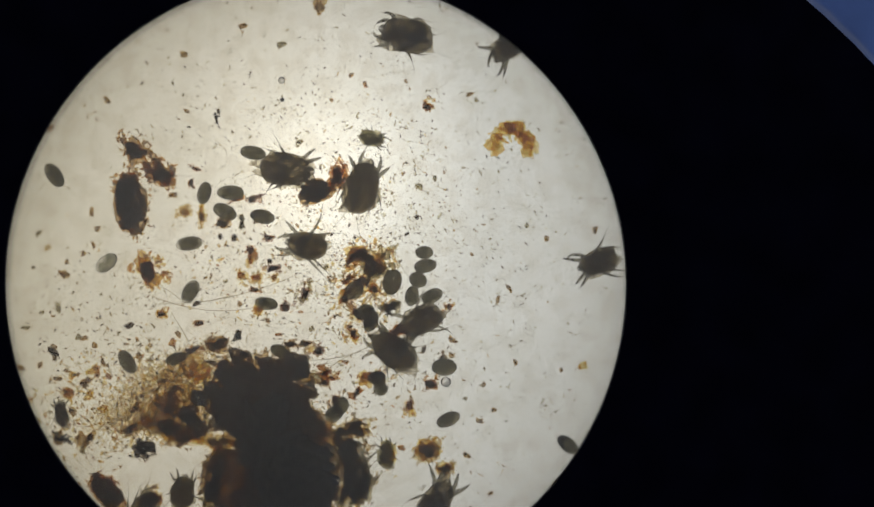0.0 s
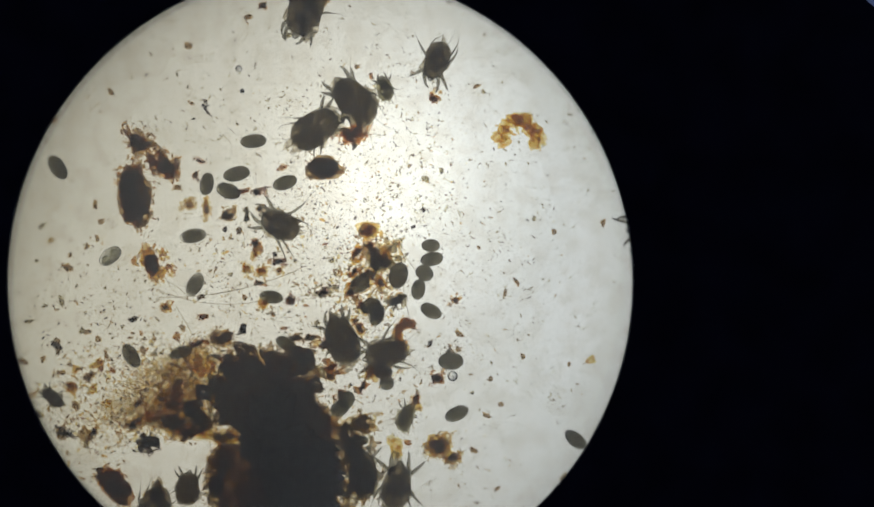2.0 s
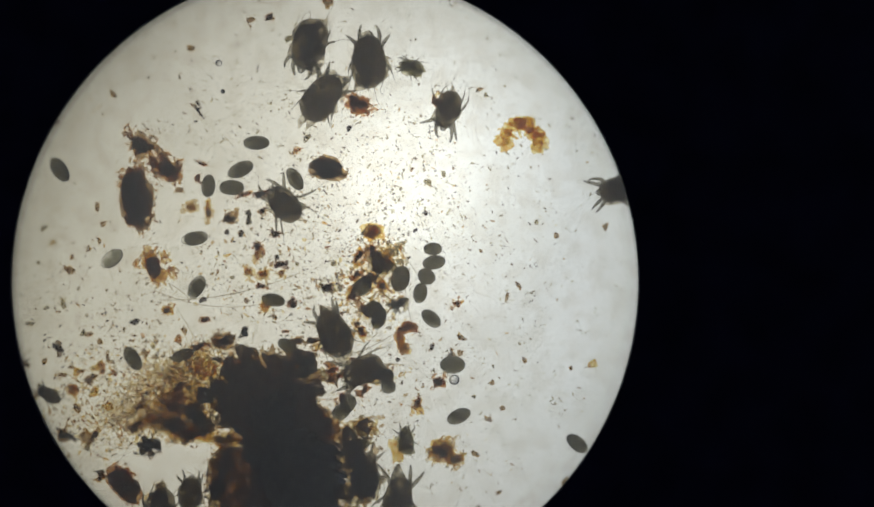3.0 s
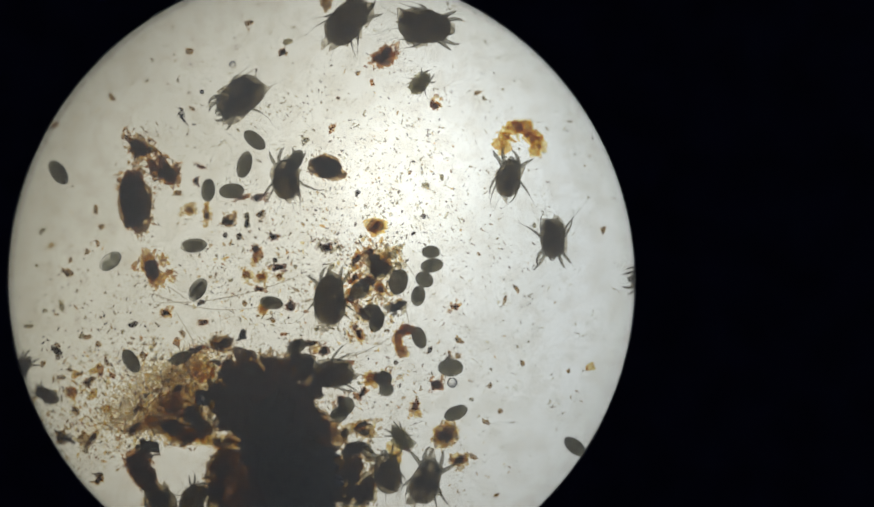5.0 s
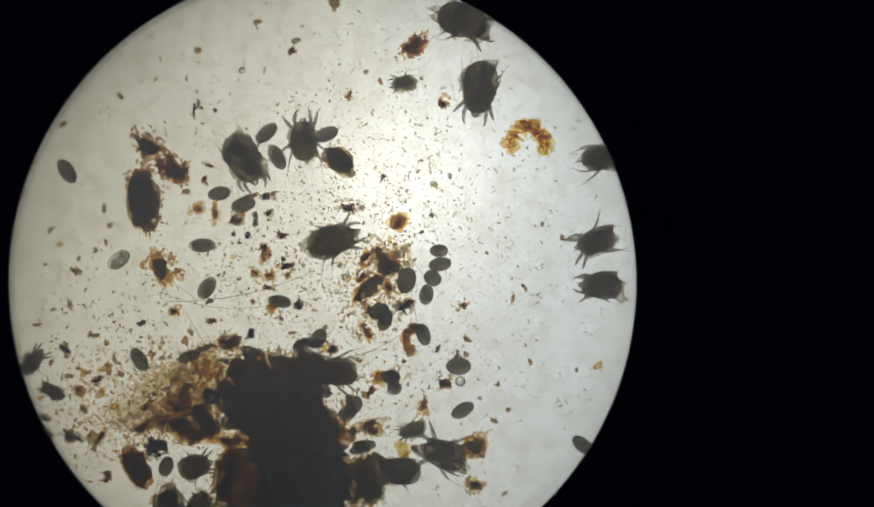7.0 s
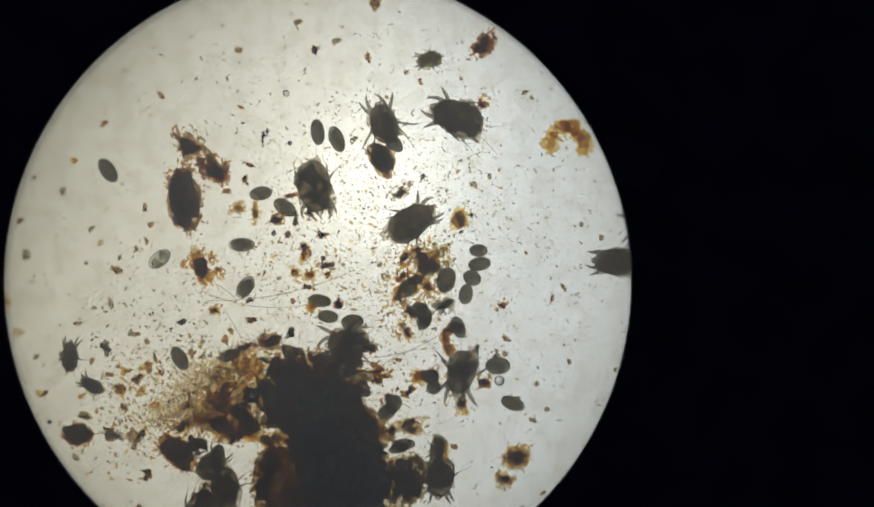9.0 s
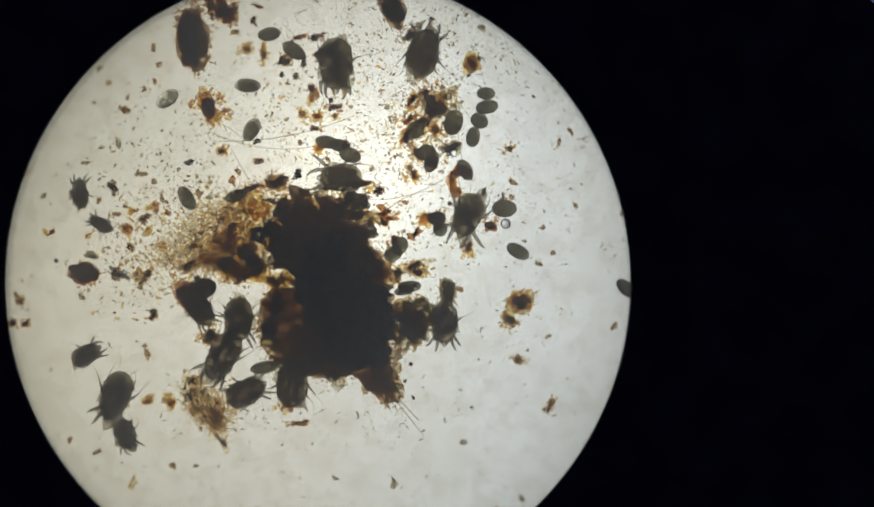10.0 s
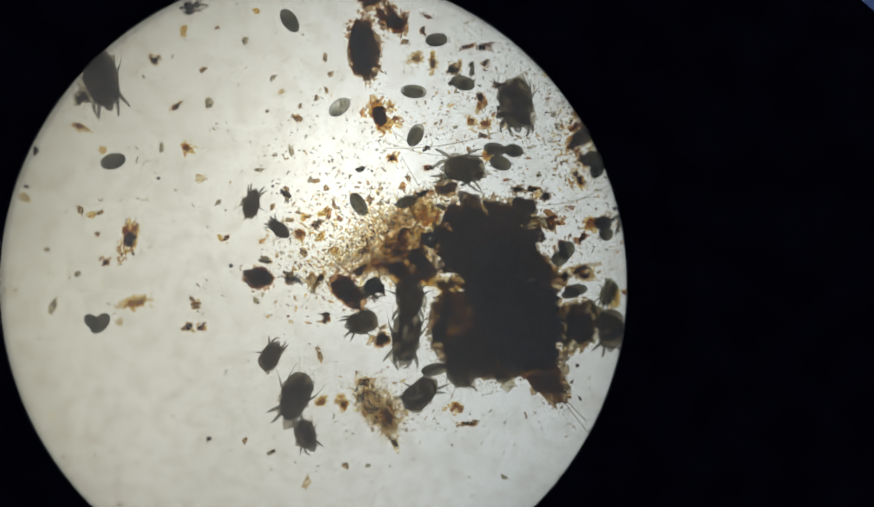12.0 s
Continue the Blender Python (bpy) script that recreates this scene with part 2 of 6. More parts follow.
def chips_mesh(name, centres, sizes, mat, parent, rng, flat=0.5, stretch=0.6, rough=0.35, label="", lay=False):
    """Many small angular grains as one mesh; every grain is jittered, stretched and turned."""
    v0, f0 = ico()
    n = len(centres)
    radii = 1 + rough * (rng.random((n, len(v0), 1)) - 0.5) * 2
    v = v0[None] * radii
    axis = np.stack([1 + stretch * rng.random(n), 1 - 0.5 * stretch * rng.random(n), flat * (0.6 + 0.8 * rng.random(n))], 1)
    v = v * (axis * np.asarray(sizes)[:, None])[:, None, :]
    a = rng.random(n) * 2 * np.pi
    b = (rng.random(n) - 0.5) * (0.5 if lay else 1.6)
    ca, sa, cb, sb = np.cos(a), np.sin(a), np.cos(b), np.sin(b)
    x, y, z = v[..., 0], v[..., 1], v[..., 2]
    y, z = y * cb[:, None] - z * sb[:, None], y * sb[:, None] + z * cb[:, None]
    x, y = x * ca[:, None] - y * sa[:, None], x * sa[:, None] + y * ca[:, None]
    v = np.stack([x, y, z], -1) + np.asarray(centres)[:, None, :]
    v[..., 2] = np.maximum(v[..., 2], 0.02)
    f = f0[None] + (np.arange(n) * len(v0))[:, None, None]
    return link_mesh(name, (v.reshape(-1, 3) * MM).tolist(), f.reshape(-1, 3).tolist(), mat, parent, label, smooth=False)


def tube(pts, radii, sides=6, verts=None, faces=None):
    """A tapered tube through pts; adds to verts and faces."""
    verts = [] if verts is None else verts
    faces = [] if faces is None else faces
    base = len(verts)
    pts = [Vector(p) for p in pts]
    for i, p in enumerate(pts):
        d = (pts[min(i + 1, len(pts) - 1)] - pts[max(i - 1, 0)]).normalized()
        u = d.cross(Vector((0, 0, 1)))
        u = u.normalized() if u.length > 1e-6 else Vector((1, 0, 0))
        w = d.cross(u)
        for k in range(sides):
            a = 2 * math.pi * k / sides
            verts.append(p + (u * math.cos(a) + w * math.sin(a)) * radii[i])
    for i in range(len(pts) - 1):
        for k in range(sides):
            a, b = base + i * sides + k, base + i * sides + (k + 1) % sides
            faces.append((a, b, b + sides, a + sides))
    faces.append(tuple(base + k for k in range(sides))[::-1])
    last = base + (len(pts) - 1) * sides
    faces.append(tuple(last + k for k in range(sides)))
    return verts, faces


def blob(radii, centre, rng, u=20, v=12, bumps=0.06, freq=2.0, egg=0.0):
    """An ellipsoid with a slightly uneven skin."""
    bm = bmesh.new()
    bmesh.ops.create_uvsphere(bm, u_segments=u, v_segments=v, radius=1)
    off = Vector(rng.random(3) * 50)
    for p in bm.verts:
        k = 1 + bumps * noise.noise(p.co * freq + off)
        c = p.co * k
        taper = 1 - egg * c.x
        p.co = Vector((c.x * radii[0], c.y * radii[1] * taper, c.z * radii[2])) * MM + Vector(centre) * MM
    return bm


# ---- large structure ----
def slab(name, w, d, z0, z1, mat, bevel):
    bm = bmesh.new()
    bmesh.ops.create_cube(bm, size=1)
    for v in bm.verts:
        v.co = Vector((v.co.x * w, v.co.y * d, z0 if v.co.z < 0 else z1))
    bmesh.ops.bevel(bm, geom=bm.edges[:], offset=bevel, segments=2, affect="EDGES", profile=0.5)
    me = bpy.data.meshes.new(name)
    bm.to_mesh(me)
    bm.free()
    me.materials.append(mat)
    return new(name, me)


slide = tagged(slab("microscope_slide", 1.5, 1.1, -0.10, 0.0, SLIDE, 0.004), "clear glass microscope slide under the wet smear", "glass slide", kind="structure")
slide.visible_shadow = False
smear = tagged(slab("wet_smear", 1.44, 1.04, 0.00002, 0.0004, SMEAR, 0.0001), "thin cloudy film of fluid on the slide", "fluid film", kind="structure")
smear.visible_shadow = False
# unseen plate added so that bent rays end in black, not the room
base = tagged(slab("dark_base_plate", 1.7, 1.3, -0.75, -0.60, BLACK, 0.02), "added matt black plate keeping out room light from below", "base", kind="structure")


def lathe(profile, segments=128):
    """Turns a closed profile of (radius, height) about z."""
    verts, faces = [], []
    n = len(profile)
    for s in range(segments):
        a = 2 * math.pi * s / segments
        for r, z in profile:
            verts.append((r * math.cos(a), r * math.sin(a), z))
    for s in range(segments):
        t = (s + 1) % segments
        for i in range(n):
            j = (i + 1) % n
            faces.append((s * n + i, s * n + j, t * n + j, t * n + i))
    return verts, faces


def vignette_glass(name, radius):
    """Added lens disc: its tint darkens outwards as a painted vignette, and it scatters some lamp light as a glare
    veil.
    """
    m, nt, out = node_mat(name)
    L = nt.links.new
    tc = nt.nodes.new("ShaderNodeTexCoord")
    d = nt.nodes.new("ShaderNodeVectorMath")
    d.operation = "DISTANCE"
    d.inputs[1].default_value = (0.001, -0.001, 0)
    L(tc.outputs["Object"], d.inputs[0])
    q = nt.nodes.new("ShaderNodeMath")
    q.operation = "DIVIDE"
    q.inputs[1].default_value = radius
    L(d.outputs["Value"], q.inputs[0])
    # radial tint that imitates the dark, soft edge of the view
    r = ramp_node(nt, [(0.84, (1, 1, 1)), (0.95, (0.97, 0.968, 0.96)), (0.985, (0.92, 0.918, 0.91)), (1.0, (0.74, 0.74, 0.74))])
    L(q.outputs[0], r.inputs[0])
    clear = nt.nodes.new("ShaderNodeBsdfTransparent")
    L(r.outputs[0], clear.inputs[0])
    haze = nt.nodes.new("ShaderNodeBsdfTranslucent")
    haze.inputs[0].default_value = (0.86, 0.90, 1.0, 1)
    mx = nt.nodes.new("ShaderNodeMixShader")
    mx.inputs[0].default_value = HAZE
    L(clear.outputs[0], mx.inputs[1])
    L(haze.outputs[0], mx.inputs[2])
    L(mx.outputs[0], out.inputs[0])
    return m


def eyepiece():
    """Black field stop plate, barrel, added vignette lens and blue-tinted eyecup; its origin is in the plane of the
    stop.
    """
    e = tagged(new("eyepiece"), "black microscope eyepiece with round field stop", "eyepiece", kind="structure")
    e.empty_display_size = 0.02
    r, q, rise = STOP_R, CUP_R, CUP_Z
    v, f = lathe([(r, 0.0), (r + 0.0008, 0.001), (r + 0.02, 0.004), (r + 0.19, 0.006), (r + 0.19, -0.006), (r + 0.02, -0.004), (r + 0.0008, -0.001)], 256)
    link_mesh("field_stop", v, f, BLACK, e, "thin blackened stop plate")
    # disc added to darken the field edge and veil the blacks
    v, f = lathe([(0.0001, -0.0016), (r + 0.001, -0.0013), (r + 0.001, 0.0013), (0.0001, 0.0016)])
    link_mesh("vignette_lens", v, f, vignette_glass("vignette_lens_glass", r), e, "added lens disc, vignette and glare veil put in its tint")
    for turn in (60, 180, 300):
        c, n = math.cos(radians(turn)), math.sin(radians(turn))
        v, f = tube([(c * (r + 0.17), n * (r + 0.17), 0.0), (c * (r + 0.16), n * (r + 0.16), rise * 0.5), (c * (q + 0.14) + CUP_X, n * (q + 0.14) + CUP_Y, rise - 0.01)], [0.012, 0.010, 0.010], 12)
        link_mesh("strut", v, f, BLACK, e, "slim black strut")
    # ring added to carry the blue light seen past the eyepiece
    v, f = lathe([(q, rise - 0.010), (q + 0.001, rise - 0.003), (q + 0.006, rise), (q + 0.16, rise + 0.002), (q + 0.17, rise - 0.006), (q + 0.16, rise - 0.014), (q + 0.01, rise - 0.012)])
    link_mesh("eyecup", [(x + CUP_X, y + CUP_Y, z) for x, y, z in v], f, BLUE_GLOW_RUBBER, e, "added eyecup ring coloured with the blue corner light")
    return e


def illuminator():
    e = tagged(new("lamp_illuminator"), "glowing frosted lamp lens in black housing below the slide", "microscope lamp")
    e.empty_display_size = 0.02
    bm = bmesh.new()
    bmesh.ops.create_circle(bm, cap_ends=True, segments=128, radius=0.325)
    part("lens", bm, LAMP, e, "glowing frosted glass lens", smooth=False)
    v, f = lathe([(0.326, -0.30), (0.326, 0.004), (0.34, 0.004), (0.355, -0.01), (0.355, -0.30)])
    link_mesh("housing", v, f, BLACK, e)
    return e


# share of lamp light the added lens spreads as veiling glare
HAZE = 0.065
STOP_R, CUP_R, CUP_Z, CUP_X, CUP_Y = 0.1710, 0.2307, 0.450, 0.0298, -0.0870
scope_eye = eyepiece()
scope_lamp = illuminator()


# ---- things ----
def egg(x, y, turn, length, width, pale=False, lift=0.0, look_label="", clear=0.0):
    """A mite egg; clear: how far the yolk has drawn back from the ends of the shell."""
    rng = np.random.default_rng(int(abs(x * 31 + y * 17)) + 3)
    e = holder("mite_egg", x, y, turn, lift)
    h = width * 0.42
    part("shell", blob((length / 2, width / 2, h), (0, 0, h), rng, 28, 16, 0.05, 1.6, 0.05 * rng.random()), EGG_SHELL, e, "thin clear egg shell")
    # dark ring stands in for the outline that refraction gives a backlit egg
    ring = [((length * 0.487) * math.cos(radians(i * 12)), (width * 0.487) * math.sin(radians(i * 12)), h) for i in range(31)]
    v, f = tube([Vector(p) * MM for p in ring], [width * (0.030 + 0.014 * rng.random()) * MM for p in ring], 6)
    link_mesh("rim", v, f, EGG_OUTLINE, e, "dark ring imitating the refracted edge of the shell")
    if pale:
        for side in (-1, 1):
            part("embryo", ragged((length * 0.17, width * 0.26, h * 0.5), (side * length * 0.2, rng.uniform(-0.1, 0.1) * width, h), rng, 3, 0.5, 0.5, 0.2), EGG_PALE, e, "pale shrunken yolk")
    else:
        gap = clear + rng.uniform(0.0, 0.02)
        part("yolk", blob((length * (0.475 - gap), width * (0.455 - 0.5 * gap), h * 0.86), (rng.uniform(-0.5, 0.5) * gap * length, 0, h), rng, 24, 14, 0.09, 2.4), EGG_YOLK, e, "dense olive-grey yolk")
        part("yolk_core", ragged((length * 0.30, width * 0.27, h * 0.4), (0, 0, h), rng, 3, 0.5, 0.6, 0.2), PALE_SKIN, e, "denser middle of the yolk")
    tagged(e, look_label or ("pale hollow mite egg lying on wet glass" if pale else "dark olive-grey oval mite egg lying on wet glass"), "mite egg", "mite eggs")
    return e


PROFILE = ((0.0, 0.0), (0.015, 0.085), (0.05, 0.16), (0.13, 0.228), (0.25, 0.272), (0.40, 0.285), (0.52, 0.276), (0.58, 0.258), (0.64, 0.256), (0.72, 0.232), (0.80, 0.192), (0.87, 0.145), (0.91, 0.09), (0.93, 0.055))


def mite(length, wide=1.08, pale=False, hind=1.0, legs=1.0, seed=1, label="", small=False):
    """A mite: head towards +x, on z = 0; body, gut, mouthparts and eight legs, the hind ones with long bristles."""
    rng = np.random.default_rng(seed)
    m = holder("mite", 0, 0)
    s = length * MM
    sides, rings = 34, 30
    verts, faces = [], []
    off = Vector(rng.random(3) * 40)
    at = [p[0] for p in PROFILE]
    for i in range(rings):
        u = 0.93 * (0.5 - 0.5 * math.cos(math.pi * i / (rings - 1)))
        w = float(np.interp(u, at, [p[1] for p in PROFILE])) * (1 + 0.03 * math.sin(u * 40 + seed))
        for k in range(sides):
            a = 2 * math.pi * k / sides
            c = Vector((u - 0.5, w * wide * math.cos(a), w * 0.58 * math.sin(a)))
            f = 1 + 0.10 * noise.noise(c * 6 + off) + 0.07 * noise.noise(c * 17 + off)
            verts.append((c.x * s, c.y * f * s, (c.z * f + 0.19) * s))
    for i in range(rings - 1):
        for k in range(sides):
            a, b = i * sides + k, i * sides + (k + 1) % sides
            faces.append((a, b, b + sides, a + sides))
    faces.append(tuple((rings - 1) * sides + k for k in range(sides)))
    link_mesh("body", verts, faces, PALE_SKIN if pale else MITE_SKIN, m, "wrinkled translucent olive-grey body")
    inner = [((x + 0.015 * s) * 0.965, y * 0.965, (z - 0.19 * s) * 0.8 + 0.19 * s) for x, y, z in verts]
    link_mesh("gut", inner, list(faces), PALE_GUT if pale else MITE_GUT, m, "mottled darker gut")
    core = ragged((length * 0.36, length * 0.21 * wide, length * 0.07), (-length * 0.05, 0, length * 0.2), rng, 4, 0.6, 0.75, 0.30)
    part("gut_core", core, PALE_GUT if pale else MITE_GUT, m, "denser gut core")
    n = 170
    gx, ga = rng.uniform(0.03, 0.88, n), rng.uniform(-0.88, 0.88, n)
    gy = ga * np.interp(gx, at, [p[1] for p in PROFILE]) * wide
    grains = np.stack([(gx - 0.5) * length, gy * length, (0.19 + rng.uniform(-0.05, 0.09, n)) * length], 1)
    chips_mesh("gut_grains", grains[:110], length * rng.uniform(0.007, 0.022, 110), PALE_SKIN if pale else CREASE, m, rng, stretch=0.9, rough=0.5, label="fine granules in the gut")
    chips_mesh("skin_grains", grains[110:], length * rng.uniform(0.005, 0.013, 60), CREASE if pale else BRISTLE, m, rng, stretch=1.2, rough=0.5, label="dark specks in the skin")

    def over(x, y):
        return Vector((x, y, 0.19 + 0.15 * math.sqrt(max(0.05, 1 - (y / 0.3) ** 2 - (x / 0.52) ** 2)))) * s

    for i in range(12):
        x0, y0 = rng.uniform(-0.36, 0.22), rng.uniform(-0.20, 0.20) * wide
        d, k = rng.uniform(-0.5, 0.5) + (1.57 if rng.random() < 0.5 else 0), rng.uniform(-0.9, 0.9)
        step = rng.uniform(0.015, 0.035)
        pts = []
        for j in range(5):
            pts.append(over(x0, y0 * 0.9))
            x0, y0, d = x0 + math.cos(d) * step, y0 + math.sin(d) * step, d + k * 0.35
        v, f = tube(pts, [0.002 * s, 0.0045 * s, 0.005 * s, 0.004 * s, 0.002 * s], 5)
        link_mesh("skin_fold", v, f, CREASE, m, "faint crease in the skin")
    for side in (-1, 1):
        for x0, x1, y0, y1 in ((0.36, 0.20, 0.10, 0.03), (0.27, 0.09, 0.17, 0.05), (-0.02, 0.02, 0.22, 0.10), (-0.14, -0.08, 0.22, 0.11)):
            y0, y1 = y0 * side * wide, y1 * side * wide
            v, f = tube([over(x0, y0), over((x0 + x1) / 2, (y0 * 0.4 + y1 * 0.6)), over(x1, y1)], [0.009 * s, 0.007 * s, 0.004 * s], 5)
            link_mesh("root_plate", v, f, CREASE, m, "thickened plate at the root of a leg")
    # body margin as a dark tube, which imitates the backlit edge
    outline = []
    for i in range(25):
        u = 0.005 + 0.92 * (0.5 - 0.5 * math.cos(math.pi * i / 24))
        outline.append((u - 0.5, float(np.interp(u, at, [p[1] for p in PROFILE])) * wide * 0.985))
    loop = [(x, -y) for x, y in outline[::-1]] + outline
    v, f = tube([Vector((x, y, 0.19)) * s for x, y in loop], [0.009 * s] * len(loop), 5)
    link_mesh("margin", v, f, MITE_OUTLINE, m, "body margin darkened like a backlit outline")
    for side in (-1, 1):
        v, f = tube([(0.38 * s, side * 0.045 * s, 0.17 * s), (0.45 * s, side * 0.042 * s, 0.16 * s), (0.51 * s, side * 0.014 * s, 0.14 * s)], [0.045 * s, 0.034 * s, 0.010 * s], 8)
        link_mesh("mouthpart", v, f, MITE_LEG, m, "pointed mouthpart")
    # hip along the body, outward angle, reach, thickness, bristle
    plan = ((0.33, 14, 0.27, 0.030, 0.05), (0.25, 42, 0.28, 0.030, 0.05), (-0.04, 134, 0.23 * hind, 0.021, 0.30 * hind), (-0.20, 158, 0.19 * hind, 0.016, 0.24 * hind))
    for side in (-1, 1):
        for hip, out, reach, thick, hair in plan:
            w = np.interp(hip + 0.5, [p[0] for p in PROFILE], [p[1] for p in PROFILE]) * wide * 0.86
            a = radians(out + rng.uniform(-12, 12)) * side
            bend = radians(rng.uniform(-38, 12) if out < 90 else rng.uniform(-18, 26)) * side
            d1, d2 = Vector((math.cos(a), math.sin(a), 0)), Vector((math.cos(a + bend), math.sin(a + bend), 0))
            d3 = Vector((math.cos(a + bend * 2.0), math.sin(a + bend * 2.0), 0))
            r = reach * legs * (0.9 + 0.2 * rng.random())
            thick = thick * (1.3 if legs > 1.2 else 1.05)
            p0 = Vector((0, 0, 0))
            p1 = d1 * r * 0.32 + Vector((0, 0, 0.05))
            p2 = p1 + d2 * r * 0.30 + Vector((0, 0, -0.02))
            p3 = p2 + d2 * r * 0.20 + Vector((0, 0, -0.06))
            p4 = p3 + d3 * r * 0.22 + Vector((0, 0, -0.05))
            pts = [p0, p0.lerp(p1, 0.5), p1, p1.lerp(p2, 0.15), p1.lerp(p2, 0.9), p2, p2.lerp(p3, 0.2), p3, p4]
            rad = [1.5, 1.5, 0.95, 1.25, 1.05, 0.75, 1.0, 0.72, 0.5]
            v, f = tube([p * s for p in pts], [q * thick * s for q in rad], 7)
            me = bpy.data.meshes.new("leg")
            me.from_pydata([tuple(q) for q in v], [], f)
            me.materials.append(MITE_LEG)
            me.polygons.foreach_set("use_smooth", [True] * len(me.polygons))
            leg = new("leg", me)
            leg.parent = m
            leg.matrix_basis = Matrix.Translation((hip * s, side * w * s, 0.15 * s))
            leg["phase"] = float(rng.random() * 6.28)
            if not small:
                curl = rng.uniform(-0.5, 0.5)
                b0, dirb = p4, d3
                bp = [b0, b0 + dirb * hair * 0.5 + Vector((0, 0, -0.01)), b0 + (dirb + Vector((-dirb.y, dirb.x, 0)) * curl).normalized() * hair + Vector((0, 0, -0.012))]
                v, f = tube([p * s for p in bp], [0.006 * s, 0.004 * s, 0.0015 * s], 4)
                link_mesh("bristle", v, f, BRISTLE, leg, "fine trailing bristle")
    for side in (-1, 1):
        k = rng.uniform(0.25, 0.55)
        v, f = tube([Vector((-0.44, side * 0.10, 0.16)) * s, Vector((-0.44 - k * 0.5, side * 0.16, 0.06)) * s, Vector((-0.44 - k, side * (0.16 + rng.uniform(0, 0.16)), 0.02)) * s], [0.005 * s, 0.004 * s, 0.0015 * s], 4)
        link_mesh("tail_bristle", v, f, BRISTLE, m, "long fine tail bristle")
    tagged(m, label or ("small pale translucent mite crawling on wet glass" if pale else "olive-grey translucent mite crawling through ear debris"), "mite", "mites")
    return m


def ragged(radii, centre, rng, level=3, coarse=0.38, mid=0.40, fine=0.20, lobes=1, floor=0.03):
    """A torn, uneven flat lump; with lobes it is drawn out into several bays and tongues."""
    bm = bmesh.new()
    bmesh.ops.create_icosphere(bm, subdivisions=level, radius=1)
    off = Vector(rng.random(3) * 60)
    bend, waist, ph = rng.uniform(-0.35, 0.35), 0.16 if lobes > 2 else 0.06, rng.random() * 6
    for v in bm.verts:
        p = v.co
        k = 1 + coarse * noise.noise(p * 1.6 + off) * 1.3
        w1, w2, w3 = noise.noise_vector(p * 1.9 + off), noise.noise_vector(p * 4.6 + off), noise.noise_vector(p * 10 + off)
        w4 = noise.noise_vector(p * 23 + off)
        q = Vector((p.x * k + mid * w1.x + fine * (1.5 * w2.x + w3.x + 0.8 * w4.x), p.y * k * (1 + waist * math.sin(lobes * 2.6 * p.x + ph)) + mid * w1.y + fine * (1.5 * w2.y + w3.y + 0.8 * w4.y), p.z + 0.3 * w2.z))
        z = centre[2] + q.z * radii[2]
        v.co = Vector((centre[0] + q.x * radii[0], centre[1] + q.y * radii[1] + bend * (q.x * q.x - 0.4) * radii[1], max(floor, z))) * MM
    return bm


def lumps_mesh(name, spots, mat, parent, rng, label=""):
    """Torn lumps of (x, y, z, size along, size across, height) grown into one another, as one mesh."""
    bm = bmesh.new()
    for x, y, z, a, b, h in spots:
        one = ragged((a, b, h), (0, 0, 0), rng, 3, 0.40, 0.55, 0.17, floor=-9)
        bmesh.ops.transform(one, matrix=Matrix.Translation(Vector((x, y, z)) * MM) @ Matrix.Rotation(rng.random() * 6.3, 4, "Z"), verts=one.verts[:])
        me = bpy.data.meshes.new("lump")
        one.to_mesh(me)
        one.free()
        bm.from_mesh(me)
        bpy.data.meshes.remove(me)
    for v in bm.verts:
        v.co.z = max(v.co.z, 0.00003)
    return part(name, bm, mat, parent, label)


